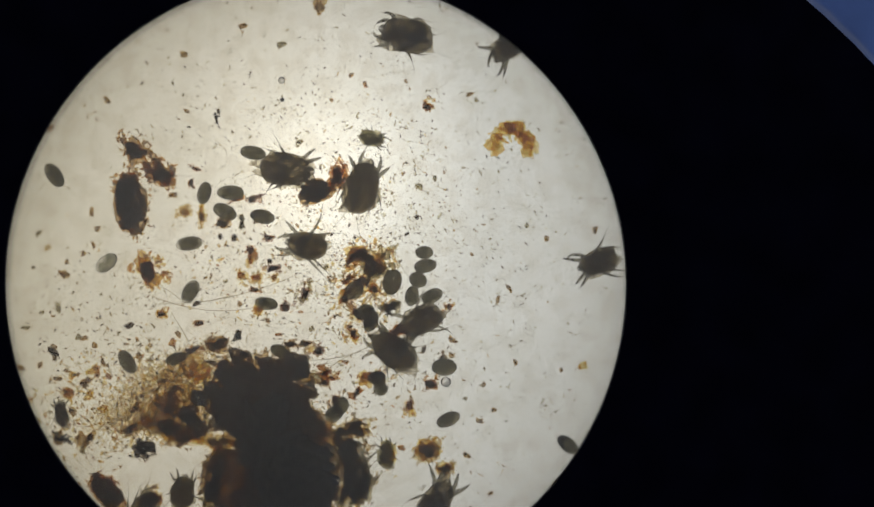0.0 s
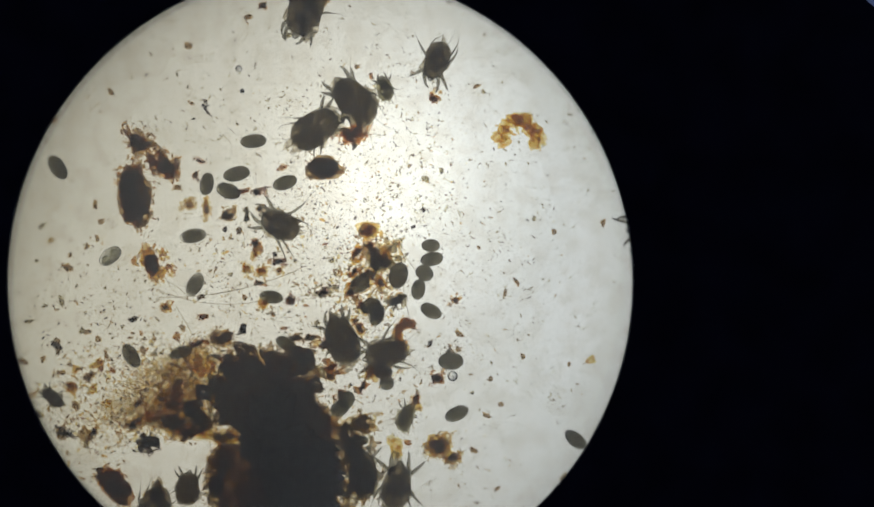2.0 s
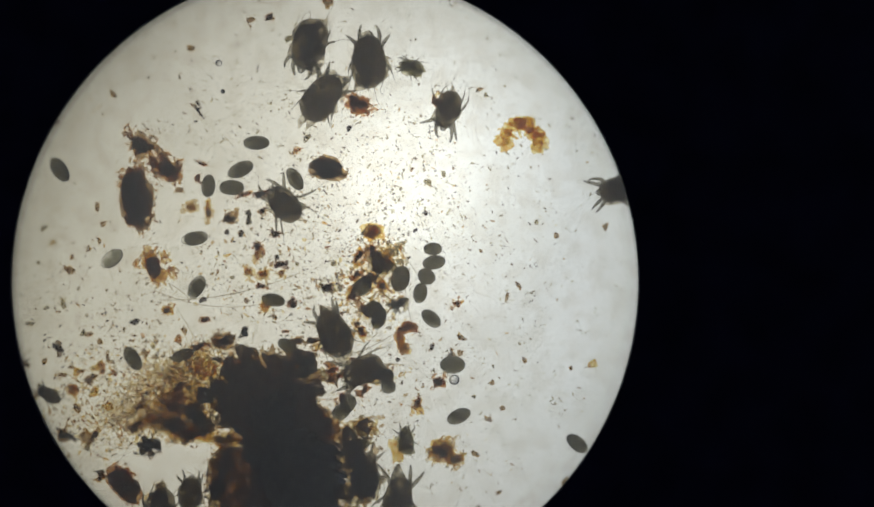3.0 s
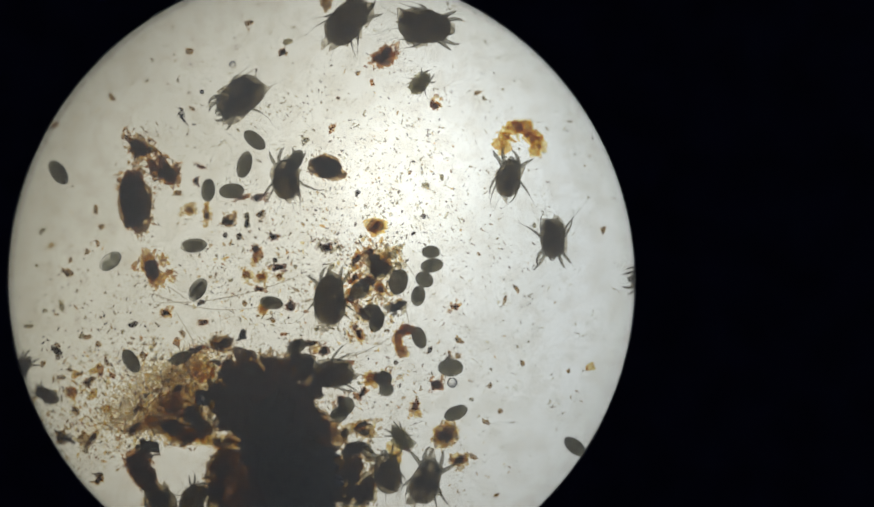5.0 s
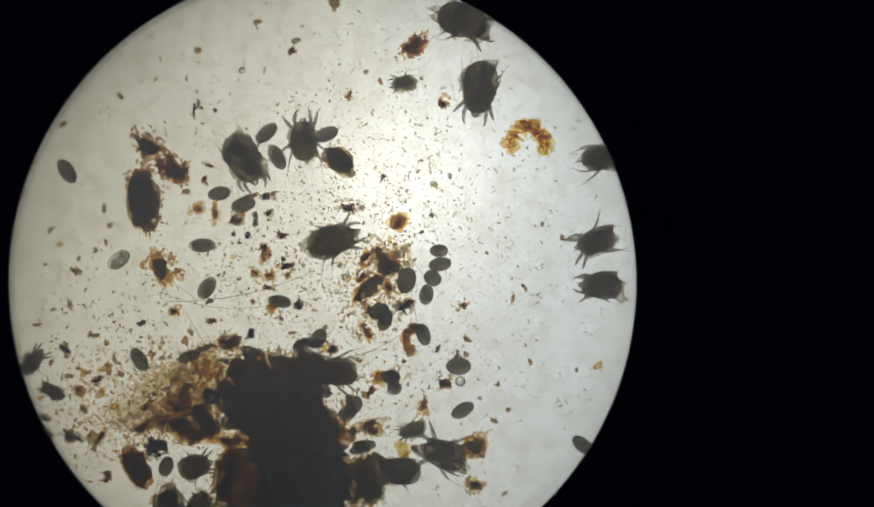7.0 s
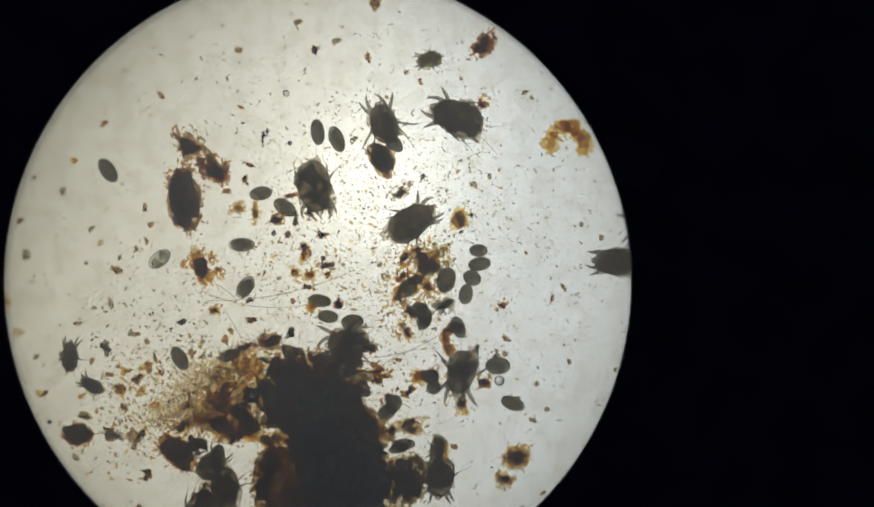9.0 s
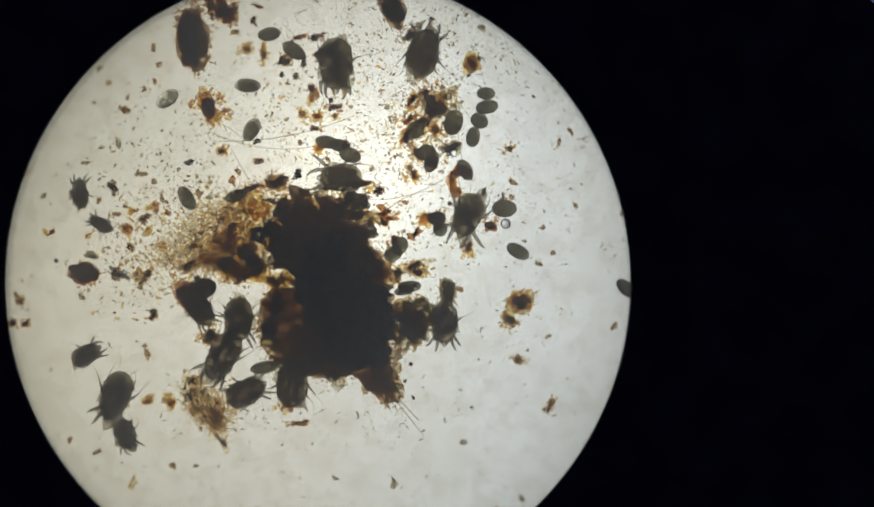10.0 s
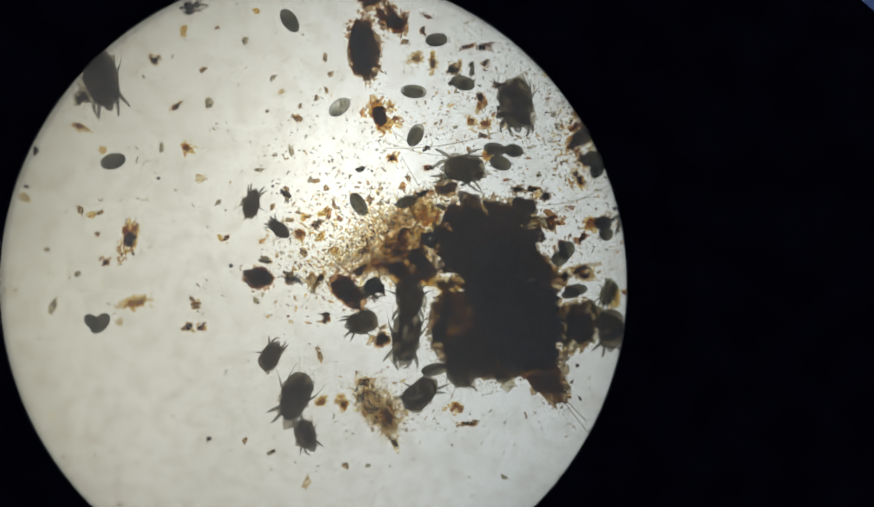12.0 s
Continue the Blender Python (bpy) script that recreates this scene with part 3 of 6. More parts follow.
def debris(x, y, turn, length, width, mat, grains, high=0.22, seed=0, label="", fringe=None, name="debris_flake", core=None, arc=None):
    """A crumb of crust: torn lumps that clung together one after the other, thin and clear at the edge, dense where they lie over one another."""
    rng = np.random.default_rng(seed + int(abs(x * 13 + y * 7)))
    d = holder(name, x, y, turn)
    small = min(length, width)
    h = high * small
    a, b = length / 2, width / 2
    if core:
        part("crust", ragged((a * 0.86, b * 0.84, h), (0, 0, h * 0.8), rng, 4, 0.22, 0.20, 0.10), mat, d)
        part("dense_core", ragged((a * 0.74, b * 0.70, h * 0.9), (0, 0, h), rng, 4, 0.22, 0.18, 0.12), core, d, "dense dark core")
    n = 7 if length < 8 else 13 if length < 13 or arc else 24 if length < 22 else 36
    spots = [(0.0, 0.0)]
    if arc:
        spots = [(0.8 * math.cos(radians(w)) + rng.normal(0, 0.07), 0.8 * math.sin(radians(w)) + rng.normal(0, 0.07)) for w in np.linspace(*arc, n)]
    while len(spots) < n:
        px, py = spots[rng.integers(0, len(spots))]
        t, step = rng.random() * 2 * math.pi, rng.uniform(0.20, 0.42)
        px, py = px + math.cos(t) * step, py + math.sin(t) * step
        if px * px + py * py < rng.uniform(0.45, 1.0):
            spots.append((px, py))
    order = sorted(spots, key=lambda q: q[0] ** 2 + q[1] ** 2)
    inner, outer = order[:int(n * 0.5)], order[int(n * 0.35):]
    if arc:
        rng.shuffle(order)
        inner, outer = order[:int(n * 0.35)], order[int(n * 0.35):]

    def sized(where, lo, hi):
        out = []
        for px, py in where:
            k = rng.uniform(lo, hi)
            out.append((px * a, py * b, h * rng.uniform(0.5, 1.2), k * (0.35 * a + 0.65 * b), k * b * rng.uniform(0.7, 1.2), h * 0.6))
        return out

    lumps_mesh("crust", sized(inner, 0.14, 0.30) if length > 13 and not arc else sized(inner, 0.18, 0.36), mat, d, rng)
    lumps_mesh("thin_crust", sized(outer, 0.11, 0.28) if length > 13 and not arc else sized(outer, 0.15, 0.36), fringe or mat, d, rng, "thin clear outer crust")
    for px, py, pz, la, lb, lh in sized(order[:2], 0.18, 0.30):
        lumps_mesh("crust_lump", [(px, py, pz + h * 0.5, la, lb, lh)], mat, d, rng)
    knots = max(5, min(22, grains // 7))
    t, q = rng.random(knots) * 2 * np.pi, rng.uniform(0.4, 0.95, knots)
    if arc:
        t, q = np.radians(rng.uniform(min(arc), max(arc), knots)), rng.uniform(0.6, 1.0, knots)
    for piece, m, each, spread, words in (("splinter_rim", fringe or mat, 9, 0.15, "translucent splinters at the rim"), ("dark_crumb_rim", mat, 9, 0.14, "denser crumbs near the rim")):
        k = rng.integers(0, knots, knots * each)
        out = rng.normal(0, spread, (len(k), 2))
        px, py = (np.cos(t[k]) * q[k] + out[:, 0]) * a, (np.sin(t[k]) * q[k] + out[:, 1]) * b
        sz = (0.16 + 0.036 * small) * rng.uniform(0.3, 1.3, len(k))
        chips_mesh(piece, np.stack([px, py, rng.random(len(k)) * h * 1.2 + 0.2], 1), sz, m, d, rng, stretch=0.8, rough=0.5, label=words)
    words = {AMBER: "clear amber wax flake on wet glass", RUST: "rust-brown torn crust flake on wet glass", BROWN: "dark brown crust flake on wet glass",
             TAN: "pale tan skin flake on wet glass", OLIVE: "olive-grey skin flake on wet glass", DARK: "blackish crust fragment on wet glass", PLUM: "dull plum-brown crust flake on wet glass"}
    tagged(d, label or words[mat], "debris", "crust debris")
    return d


def grain(x, y, size, mat=None, long=1.3):
    """One torn crumb."""
    rng = np.random.default_rng(int(abs(x * 11 + y * 23)) + 5)
    mat = mat or BROWN
    bm = ragged((size * 0.36 * rng.uniform(0.9, long * 1.2), size * 0.36 * rng.uniform(0.55, 0.95), size * 0.2), (0, 0, size * 0.18), rng, 3, 0.6, 0.75, 0.3, lobes=3)
    g = part("crumb", bm, mat, None, smooth=False)
    g.matrix_basis = pose(x * MM, y * MM, 0, 0, 0, float(rng.random() * 360))
    words = {AMBER: "small amber crumb on wet glass", RUST: "small rust-red crumb on wet glass", BROWN: "small brown crumb on wet glass",
             TAN: "small pale tan crumb on wet glass", OLIVE: "small olive-grey crumb on wet glass", DARK: "small blackish crumb on wet glass", PLUM: "small plum-brown crumb on wet glass"}
    return tagged(g, words[mat], "crumb", "crumbs")


def hair_strand(x0, y0, x1, y1, bow, thick=0.28, label="fine clear hair lying on wet glass"):
    h = holder("hair", x0, y0)
    dx, dy = x1 - x0, y1 - y0
    k = math.hypot(dx, dy)
    pts = []
    for i in range(13):
        t = i / 12
        b = bow * 4 * t * (1 - t)
        pts.append(Vector((dx * t - dy / k * b, dy * t + dx / k * b, thick + 0.1 * math.sin(t * 9))) * MM)
    v, f = tube(pts, [thick * MM * (0.6 + 0.4 * math.sin(math.pi * (0.1 + 0.8 * i / 12))) for i in range(13)], 5)
    link_mesh("strand", v, f, HAIR, h)
    tagged(h, label, "hair", "hairs")
    return h


def bubble(x, y, r, label="round dark-rimmed air bubble in the wet smear", lift=0.0, mat=None):
    rng = np.random.default_rng(2)
    bm = blob((r, r, r), (0, 0, 0), rng, 32, 20, 0.0)
    me = bpy.data.meshes.new("air_bubble")
    bm.to_mesh(me)
    bm.free()
    me.materials.append(mat or BUBBLE)
    me.polygons.foreach_set("use_smooth", [True] * len(me.polygons))
    b = new("air_bubble", me)
    b.matrix_basis = pose(x * MM, y * MM, (r + lift) * MM)
    return tagged(b, label, "air bubble", "air bubbles")


def clot_reach(t, lobes=None):
    """How far the union of the lobes reaches from the middle in the direction t."""
    best, cx, cy = 4.0, math.cos(t), math.sin(t)
    for dx, dy, a, b, h, turn in lobes or CLOT_LOBES:
        ca, sa = math.cos(radians(turn)), math.sin(radians(turn))
        ux, uy = (cx * ca + cy * sa) / a, (-cx * sa + cy * ca) / b
        ox, oy = (-dx * ca - dy * sa) / a, (dx * sa - dy * ca) / b
        qa, qb, qc = ux * ux + uy * uy, 2 * (ux * ox + uy * oy), ox * ox + oy * oy - 1
        disc = qb * qb - 4 * qa * qc
        if disc > 0:
            best = max(best, (-qb + math.sqrt(disc)) / (2 * qa))
    return best


def clot_layer(grow, z0, z1, rng, ragg, around=360, rings=22, lobes=None):
    """One torn sheet or lump with the outline of the whole clot, made larger or smaller by grow millimetres."""
    off = Vector(rng.random(3) * 80)
    verts, faces = [], []
    for up in (1, -1):
        for j in range(rings):
            q = (j + (0 if up > 0 else 1)) / rings if up > 0 else 1 - (j + 1) / (rings + 1)
            for i in range(around):
                t = 2 * math.pi * i / around
                r = max(2.0, clot_reach(t, lobes) + grow)
                e = Vector((math.cos(t), math.sin(t), 0)) * r
                r += ragg * (3.2 * noise.noise(e * 0.09 + off) + 2.4 * noise.noise(e * 0.24 + off) + 1.5 * noise.noise(e * 0.6 + off) + 1.0 * noise.noise(e * 1.4 + off))
                x, y = math.cos(t) * r * max(q, 0.01), math.sin(t) * r * max(q, 0.01)
                dome = math.sqrt(max(0.0, 1 - q ** 6))
                wave = 0.16 * noise.noise(Vector((x, y, up * 9)) * 0.16 + off) + 0.10 * noise.noise(Vector((x, y, up * 5)) * 0.5 + off)
                mid = (z0 + z1) / 2
                verts.append((x * MM, y * MM, max(0.03, mid + up * (z1 - z0) / 2 * dome * (1 + wave)) * MM))
    n = 2 * rings
    for j in range(n - 1):
        for i in range(around):
            k = (i + 1) % around
            faces.append((j * around + i, j * around + k, (j + 1) * around + k, (j + 1) * around + i))
    faces.append(tuple(range(around))[::-1])
    faces.append(tuple((n - 1) * around + i for i in range(around)))
    return verts, faces


def clot(x, y):
    """The great dark clot: an opaque heart between torn translucent layers and lumps that thin out to the rim."""
    rng = np.random.default_rng(77)
    c = holder("dark_clot", x, y)
    for grow, z0, z1, ragg, mat, name, lab, lobes in (
            (-7.5, 0.6, 8.0, 2.2, CLOT, "heart", "opaque dark heart", CORE_LOBES), (-4.5, 0.8, 10.0, 2.4, DARK, "dark_layer", "dark translucent layer", HEART_LOBES),
            (-3.5, 0.8, 9.0, 1.9, CRUST, "crust_layer", "mottled brown crust layer", None), (-1.2, 0.6, 12.0, 2.0, CRUST, "crust_layer", "mottled brown crust layer", None),
            (0.2, 0.4, 6.0, 2.2, CRUST, "crust_layer", "mottled brown crust layer", None), (1.4, 0.2, 4.0, 2.4, TAN, "thin_rim", "thin tan rim", None), (2.4, 0.3, 3.0, 3.2, BROWN, "thin_rim", "thin brown rim", None)):
        v, f = clot_layer(grow, z0, z1, rng, ragg, lobes=lobes)
        link_mesh(name, v, f, mat, c, lab)
    for i in range(220):
        t = rng.random() * 2 * math.pi
        inner = i >= 140
        r = clot_reach(t, HEART_LOBES) + rng.normal(1.5, 3.5) if inner else clot_reach(t) + rng.normal(-2.6, 2.2)
        k = rng.uniform(1.5, 5.0) if inner else rng.uniform(0.9, 3.4) * (1.25 if r < clot_reach(t) - 3 else 0.8)
        mat, lab = ((DARK, "blackish crust lump"), (BROWN, "brown crust lump"), (CRUST, "mottled crust lump"), (OLIVE, "olive crust lump"), (BROWN, "brown crust lump"))[i % 5]
        part("crust_lump", ragged((k * rng.uniform(0.8, 1.5), k, k * 0.7), (math.cos(t) * r, math.sin(t) * r, 2 + rng.random() * 5), rng, 3, 0.5, 0.5, 0.25), mat, c, lab)
    for mat, n, spread, size, lab in ((DARK, 420, 3.0, 0.9, "dark crumbs"), (BROWN, 520, 4.5, 0.8, "brown crumbs"), (RUST, 140, 6.0, 0.7, "rust crumbs"), (OLIVE, 300, 9.0, 0.6, "olive crumbs")):
        t = rng.random(n) * 2 * math.pi
        r = np.array([clot_reach(v) for v in t]) + rng.uniform(-3.0, spread, n)
        chips_mesh("crumb_rim", np.stack([np.cos(t) * r, np.sin(t) * r, rng.random(n) * 5], 1), size * rng.uniform(0.3, 1.2, n), mat, c, rng, label=lab)
    return tagged(c, "large opaque dark clot of crust and wax on wet glass", "clot")


CLOT_LOBES = ((1, 30, 29, 26, 14, 0), (23, 14, 15, 15, 12, 0), (13, -25, 35, 31, 15, 0), (-19, -26, 15, 25, 9, 8), (12, 3, 23, 21, 14, 0), (39, -55, 20, 11, 5, -58))
CORE_LOBES = ((8, 24, 22, 20, 14, 0), (27, -24, 30, 35, 15, 0), (19, 2, 19, 20, 14, 0))
HEART_LOBES = ((3.5, 28, 31, 27, 14, 0), (23, -24, 32, 35, 15, 0), (16, 2, 22, 20, 14, 0))


def fibre_mat(x, y, turn, length, width, dense=1.0, layers=2, label="tan felted mat of fine fibres and granules beside the clot"):
    """A felt of fine curled fibres with tan granules."""
    rng = np.random.default_rng(int(abs(x) + abs(y)))
    m = holder("fibre_mat", x, y, turn)
    knots = [(math.sqrt(rng.random()) * 0.9, rng.random() * 2 * math.pi) for i in range(16 if layers == 0 else 40)]
    for i in range(6 * layers):
        q, b = knots[rng.integers(0, len(knots))]
        k = rng.uniform(0.06, 0.15)
        px, py = (math.cos(b) * q * 0.46 + rng.normal(0.05, 0.06)) * length, (math.sin(b) * q * 0.46 + rng.normal(0, 0.07)) * width
        sheet = ragged((k * length * 0.8, k * width * 1.3, 0.8), (px, py, 0.8 + 3 * rng.random()), rng, 4, 0.4, 0.5, 0.22)
        part("felt_layer", sheet, (TAN, TAN, TAN, AMBER)[i % 4], m, "thin torn felt patch")
    for mat, n, lab in ((TAN, 1500, "pale tan fibres"), (AMBER, 1700, "amber fibres"), (BROWN, 1000, "brown fibres"), (OLIVE, 900, "olive fibres"), (DARK, 160, "blackish fibres")):
        verts, faces = [], []
        for i in range(int(n * dense)):
            r, a = math.sqrt(rng.random()), rng.random() * 2 * math.pi
            px, py = math.cos(a) * r * length / 2, math.sin(a) * r * width / 2 * (0.75 + 0.25 * math.cos(a))
            if i % 4:
                q, b = knots[rng.integers(0, len(knots))]
                spread = 0.075 if layers == 0 else 0.10
                px, py = (math.cos(b) * q / 2 + rng.normal(0, spread)) * length, (math.sin(b) * q / 2 * (0.75 + 0.25 * math.cos(b)) + rng.normal(0, spread)) * width
            d, k = rng.random() * math.pi * 2, rng.uniform(-0.5, 0.5)
            step, z = rng.uniform(0.5, 1.8), rng.uniform(0.3, 5.0)
            pts = []
            for j in range(6):
                pts.append(Vector((px, py, z)) * MM)
                px, py, d = px + math.cos(d) * step, py + math.sin(d) * step, d + k
            w = rng.uniform(0.07, 0.19) * MM
            tube(pts, [w, w, w, w, w * 0.8, w * 0.4], 4, verts, faces)
        link_mesh("fibres", verts, faces, mat, m, lab)
    for mat, n, size, lab in ((TAN, 2600, 0.62, "tan granules"), (OLIVE, 1500, 0.42, "olive granules"), (AMBER, 1100, 0.62, "amber granules"), (BROWN, 700, 0.55, "brown granules"), (RUST, 260, 0.6, "rust-brown granules")):
        n = int(n * dense * (1 if layers else 0.2))
        k = rng.integers(0, len(knots), n)
        q, b = np.array([knots[i][0] for i in k]), np.array([knots[i][1] for i in k])
        px, py = (np.cos(b) * q / 2 + rng.normal(0, 0.09, n)) * length, (np.sin(b) * q / 2 * (0.75 + 0.25 * np.cos(b)) + rng.normal(0, 0.09, n)) * width
        chips_mesh("granules", np.stack([px, py, rng.random(n) * 4], 1), size * rng.uniform(0.35, 1.4, n), mat, m, rng, stretch=0.9, rough=0.5, label=lab)
    return tagged(m, label, "fibre mat", kind="stuff")


def spray(x, y, turn, length, width, count, label, dark=False):
    """A loose patch of small torn grains of several colours."""
    rng = np.random.default_rng(int(abs(x * 5 + y * 3)) + 9)
    d = holder("crumb_patch", x, y, turn)
    shares = ((DARK, 0.35, 1.3, "blackish grains"), (OLIVE, 0.40, 1.5, "olive grains"), (BROWN, 0.25, 1.3, "brown grains"))
    for mat, share, size, words in shares if dark else ((BROWN, 0.30, 1.5, "brown grains"), (AMBER, 0.26, 1.5, "amber grains"), (RUST, 0.14, 1.3, "rust grains"), (OLIVE, 0.22, 1.2, "olive grains"), (DARK, 0.08, 1.0, "blackish grains")):
        n = int(count * share)
        r, a = rng.random(n) ** 0.6, rng.random(n) * 2 * np.pi
        sz = size * (0.75 if dark else 1.0) * (0.13 + 0.80 * rng.random(n) ** 3)
        pts = np.stack([np.cos(a) * r * length / 2, np.sin(a) * r * width / 2, 0.4 * sz + rng.random(n) * 1.2], 1)
        chips_mesh("grain_layer", pts, sz, mat, d, rng, stretch=0.9, rough=0.55, label=words)
    return tagged(d, label, "crumb patch", kind="stuff")


def specks():
    """Fine grit all over the smear, densest round the middle of it."""
    rng = np.random.default_rng(5)
    for mat, n, lo, hi, tight, name in ((OLIVE, 7000, 0.15, 0.95, 0.72, "fine_grit"), (BROWN, 800, 0.3, 1.1, 0.5, "brown_grit"), (AMBER, 200, 0.3, 0.9, 0.5, "amber_grit"), (DARK, 2000, 0.22, 0.85, 0.72, "dark_grit"), (OLIVE, 700, 0.4, 1.2, 0.3, "coarse_grit")):
        k = int(n * tight)
        knots = np.concatenate([rng.normal((-70, 0), (75, 75), (max(8, k // 14), 2)), rng.uniform((-440, -275), (130, 170), (max(8, (n - k) // 9), 2))])
        near = knots[rng.integers(0, len(knots), n // 2)] + rng.normal(0, 3.0, (n // 2, 2))
        p = np.concatenate([near, rng.normal((-70, 0), (75, 75), (k - k // 2, 2)), rng.uniform((-440, -275), (130, 170), (n, 2))])[:n]
        s = 0.85 * (lo + (hi - lo) * rng.random(n) ** 3)
        ob = chips_mesh(name, np.concatenate([p, (s * 0.4)[:, None]], 1), s, mat, None, rng, stretch=1.2, rough=0.6)
        tagged(ob, "fine scattered grit on wet glass", "grit", kind="stuff")


egg(-239.4, 49, -55, 16.8, 9.1)
egg_48 = egg(-155.1, 6.3, 8, 16.4, 8.4, clear=0.085, look_label="olive mite egg with clear ends on wet glass")
egg(-206.8, -5.9, 38, 15.4, 9.1, pale=True)
egg_49 = egg(-154.3, -23.8, 60, 15.4, 9.1, clear=0.07, look_label="olive mite egg with clear ends on wet glass")
egg(-193.8, -67.8, -58, 16.1, 8.8)
egg(81.9, -119.7, -40, 15.4, 8.4)
egg(-8, 0.7, 0, 11.2, 7.7)
egg(-7.3, -7.7, 10, 14, 8.4)
egg(-11.9, -16.4, -30, 11.2, 9.4)
egg(-15.7, -26.6, 80, 12.6, 8.4)
egg(-28, -17.8, 75, 16.1, 11.2)
egg(-51.8, -22.8, 40, 13.3, 9.8)
egg(-45.1, -36.8, 20, 12.6, 9.1)
egg(-163.1, -65.8, 20, 14.7, 7)
egg(-41.3, -42.4, 70.2, 14, 8.4)
egg(-64.4, -100.4, 30, 11.9, 9.1)
egg(-60.2, -95.5, 60, 11.9, 9.1)
egg(4.5, -71, 0, 15.4, 10.5)
egg(-35.3, -84.7, 0, 8.8, 8.4)
egg(-351.1, -42.4, 15.8, 16.1, 9.8)
egg(-358, -146.2, 45.8, 15.4, 9.1)
egg(-363.7, -144.9, -39.2, 10.5, 7.7)
egg(-106.9, -31.3, -9.2, 14.7, 7.7)
egg(-143.7, -172.8, 10.8, 17.5, 7.7)
egg(-37.1, -78, 0, 10.5, 9.1)
egg(-87.7, -75.7, 0.8, 9.1, 8.4)
egg(-53.9, -120.7, 5.8, 14.7, 7)
egg(-57.1, -123.4, 10.8, 12.6, 5.6)
egg(-140.7, -149.1, 75, 13, 9.5, clear=0.04, look_label="olive mite egg wedged against the clot")
egg_1 = egg(-115.1, 63, -10, 16.1, 8.4)
egg_2 = egg(-129.2, 38.1, 0, 16.8, 8.8)
egg_3 = egg(-109.2, 23.1, -12, 15.4, 8.4)
egg_4 = egg(-145.6, 37.8, 75, 14, 8.4)
egg_5 = egg(-132.7, 26.2, -25, 15.4, 9.1)
egg_6 = egg(7, -103.9, 25, 15.4, 8.4)
egg_7 = egg(-3.1, -26.6, 25, 14, 8.4)
egg_8 = egg(-98.3, -61.2, -25, 12.6, 7.7)
egg_9 = egg(-85.4, -71.8, -50, 14, 9.1)
mite_11 = mite(34.3, seed=1, label="large olive-grey mite crawling through crust debris")
mite_12 = mite(25.2, legs=1.45, seed=2, hind=1.4, wide=1.05, label="long-legged olive-grey mite crawling on wet glass")
mite_13 = mite(25.9, legs=1.45, seed=3, hind=1.4, wide=1.05, label="long-legged olive-grey mite crawling on wet glass")
mite_14 = mite(26.6, seed=4, label="large olive-grey mite crawling through crust debris")
mite_15 = mite(33.6, seed=5, label="large olive-grey mite crawling through crust debris")
mite_16 = mite(35, seed=6, label="large olive-grey mite crawling through crust debris")
mite_17 = mite(26.6, legs=1.45, seed=7, hind=1.5, wide=1.1, label="long-legged olive-grey mite crawling on wet glass")
mite_18 = mite(32.2, seed=8, label="large olive-grey mite crawling through crust debris")
mite_19 = mite(28, legs=1.45, seed=9, hind=1.3, label="long-legged olive-grey mite crawling on wet glass")
mite_20 = mite(16.1, seed=10, pale=True)
mite_21 = mite(17.5, seed=11, pale=True, wide=0.95)
mite_22 = mite(29.4, legs=1.45, seed=12, hind=1.2, label="long-legged olive-grey mite crawling on wet glass")
mite_23 = mite(27.3, seed=13, label="large olive-grey mite crawling through crust debris")
mite_24 = mite(16.1, seed=14, wide=0.9, label="dark olive-grey mite resting on wet glass")
mite_25 = mite(19.6, seed=15, wide=0.9, label="dark olive-grey mite resting on wet glass")
mite_26 = mite(21.7, seed=16, wide=1.2, label="dark olive-grey mite resting on wet glass")
mite_27 = mite(20.3, seed=17, label="dark olive-grey mite resting on wet glass")
mite_28 = mite(33.6, seed=18, wide=0.95, label="dark olive-grey mite resting on wet glass")
mite_29 = mite(21, seed=19, label="dark olive-grey mite resting on wet glass")
mite_30 = mite(35, seed=20, wide=0.9, label="dark olive-grey mite resting on wet glass")
mite_31 = mite(28.7, seed=21, label="dark olive-grey mite resting on wet glass")
mite_32 = mite(26.6, seed=22, label="dark olive-grey mite resting on wet glass")
mite_33 = mite(32.2, seed=23, label="dark olive-grey mite resting on wet glass")
mite_34 = mite(36.4, seed=24, wide=1.05, label="dark olive-grey mite resting on wet glass")
debris(-191.4, 31.1, 97, 42, 23, BROWN, 240, core=DARK, fringe=RUST, label="dark oblong scab with rust-brown ragged rim")
debris(-188.6, 64.8, -50, 30, 18, RUST, 110, fringe=BROWN, label="ragged rust-brown crust flake")
debris(-172.2, 51.4, -30, 25, 19, BROWN, 130, fringe=RUST, label="dark brown splintered crust flake")
debris(-179.9, -11.2, -35, 26, 20, RUST, 130, fringe=AMBER, label="spiky dark rust crust flake")
flake_35 = debris(-62.6, 49, 70, 24.5, 14, RUST, 120, fringe=RUST, label="red-brown crust dragged along by mites")
flake_36 = debris(-75.6, 38.5, 20, 24.5, 16.1, BROWN, 130, fringe=BROWN, core=DARK, label="dark scab with ragged brown rim")
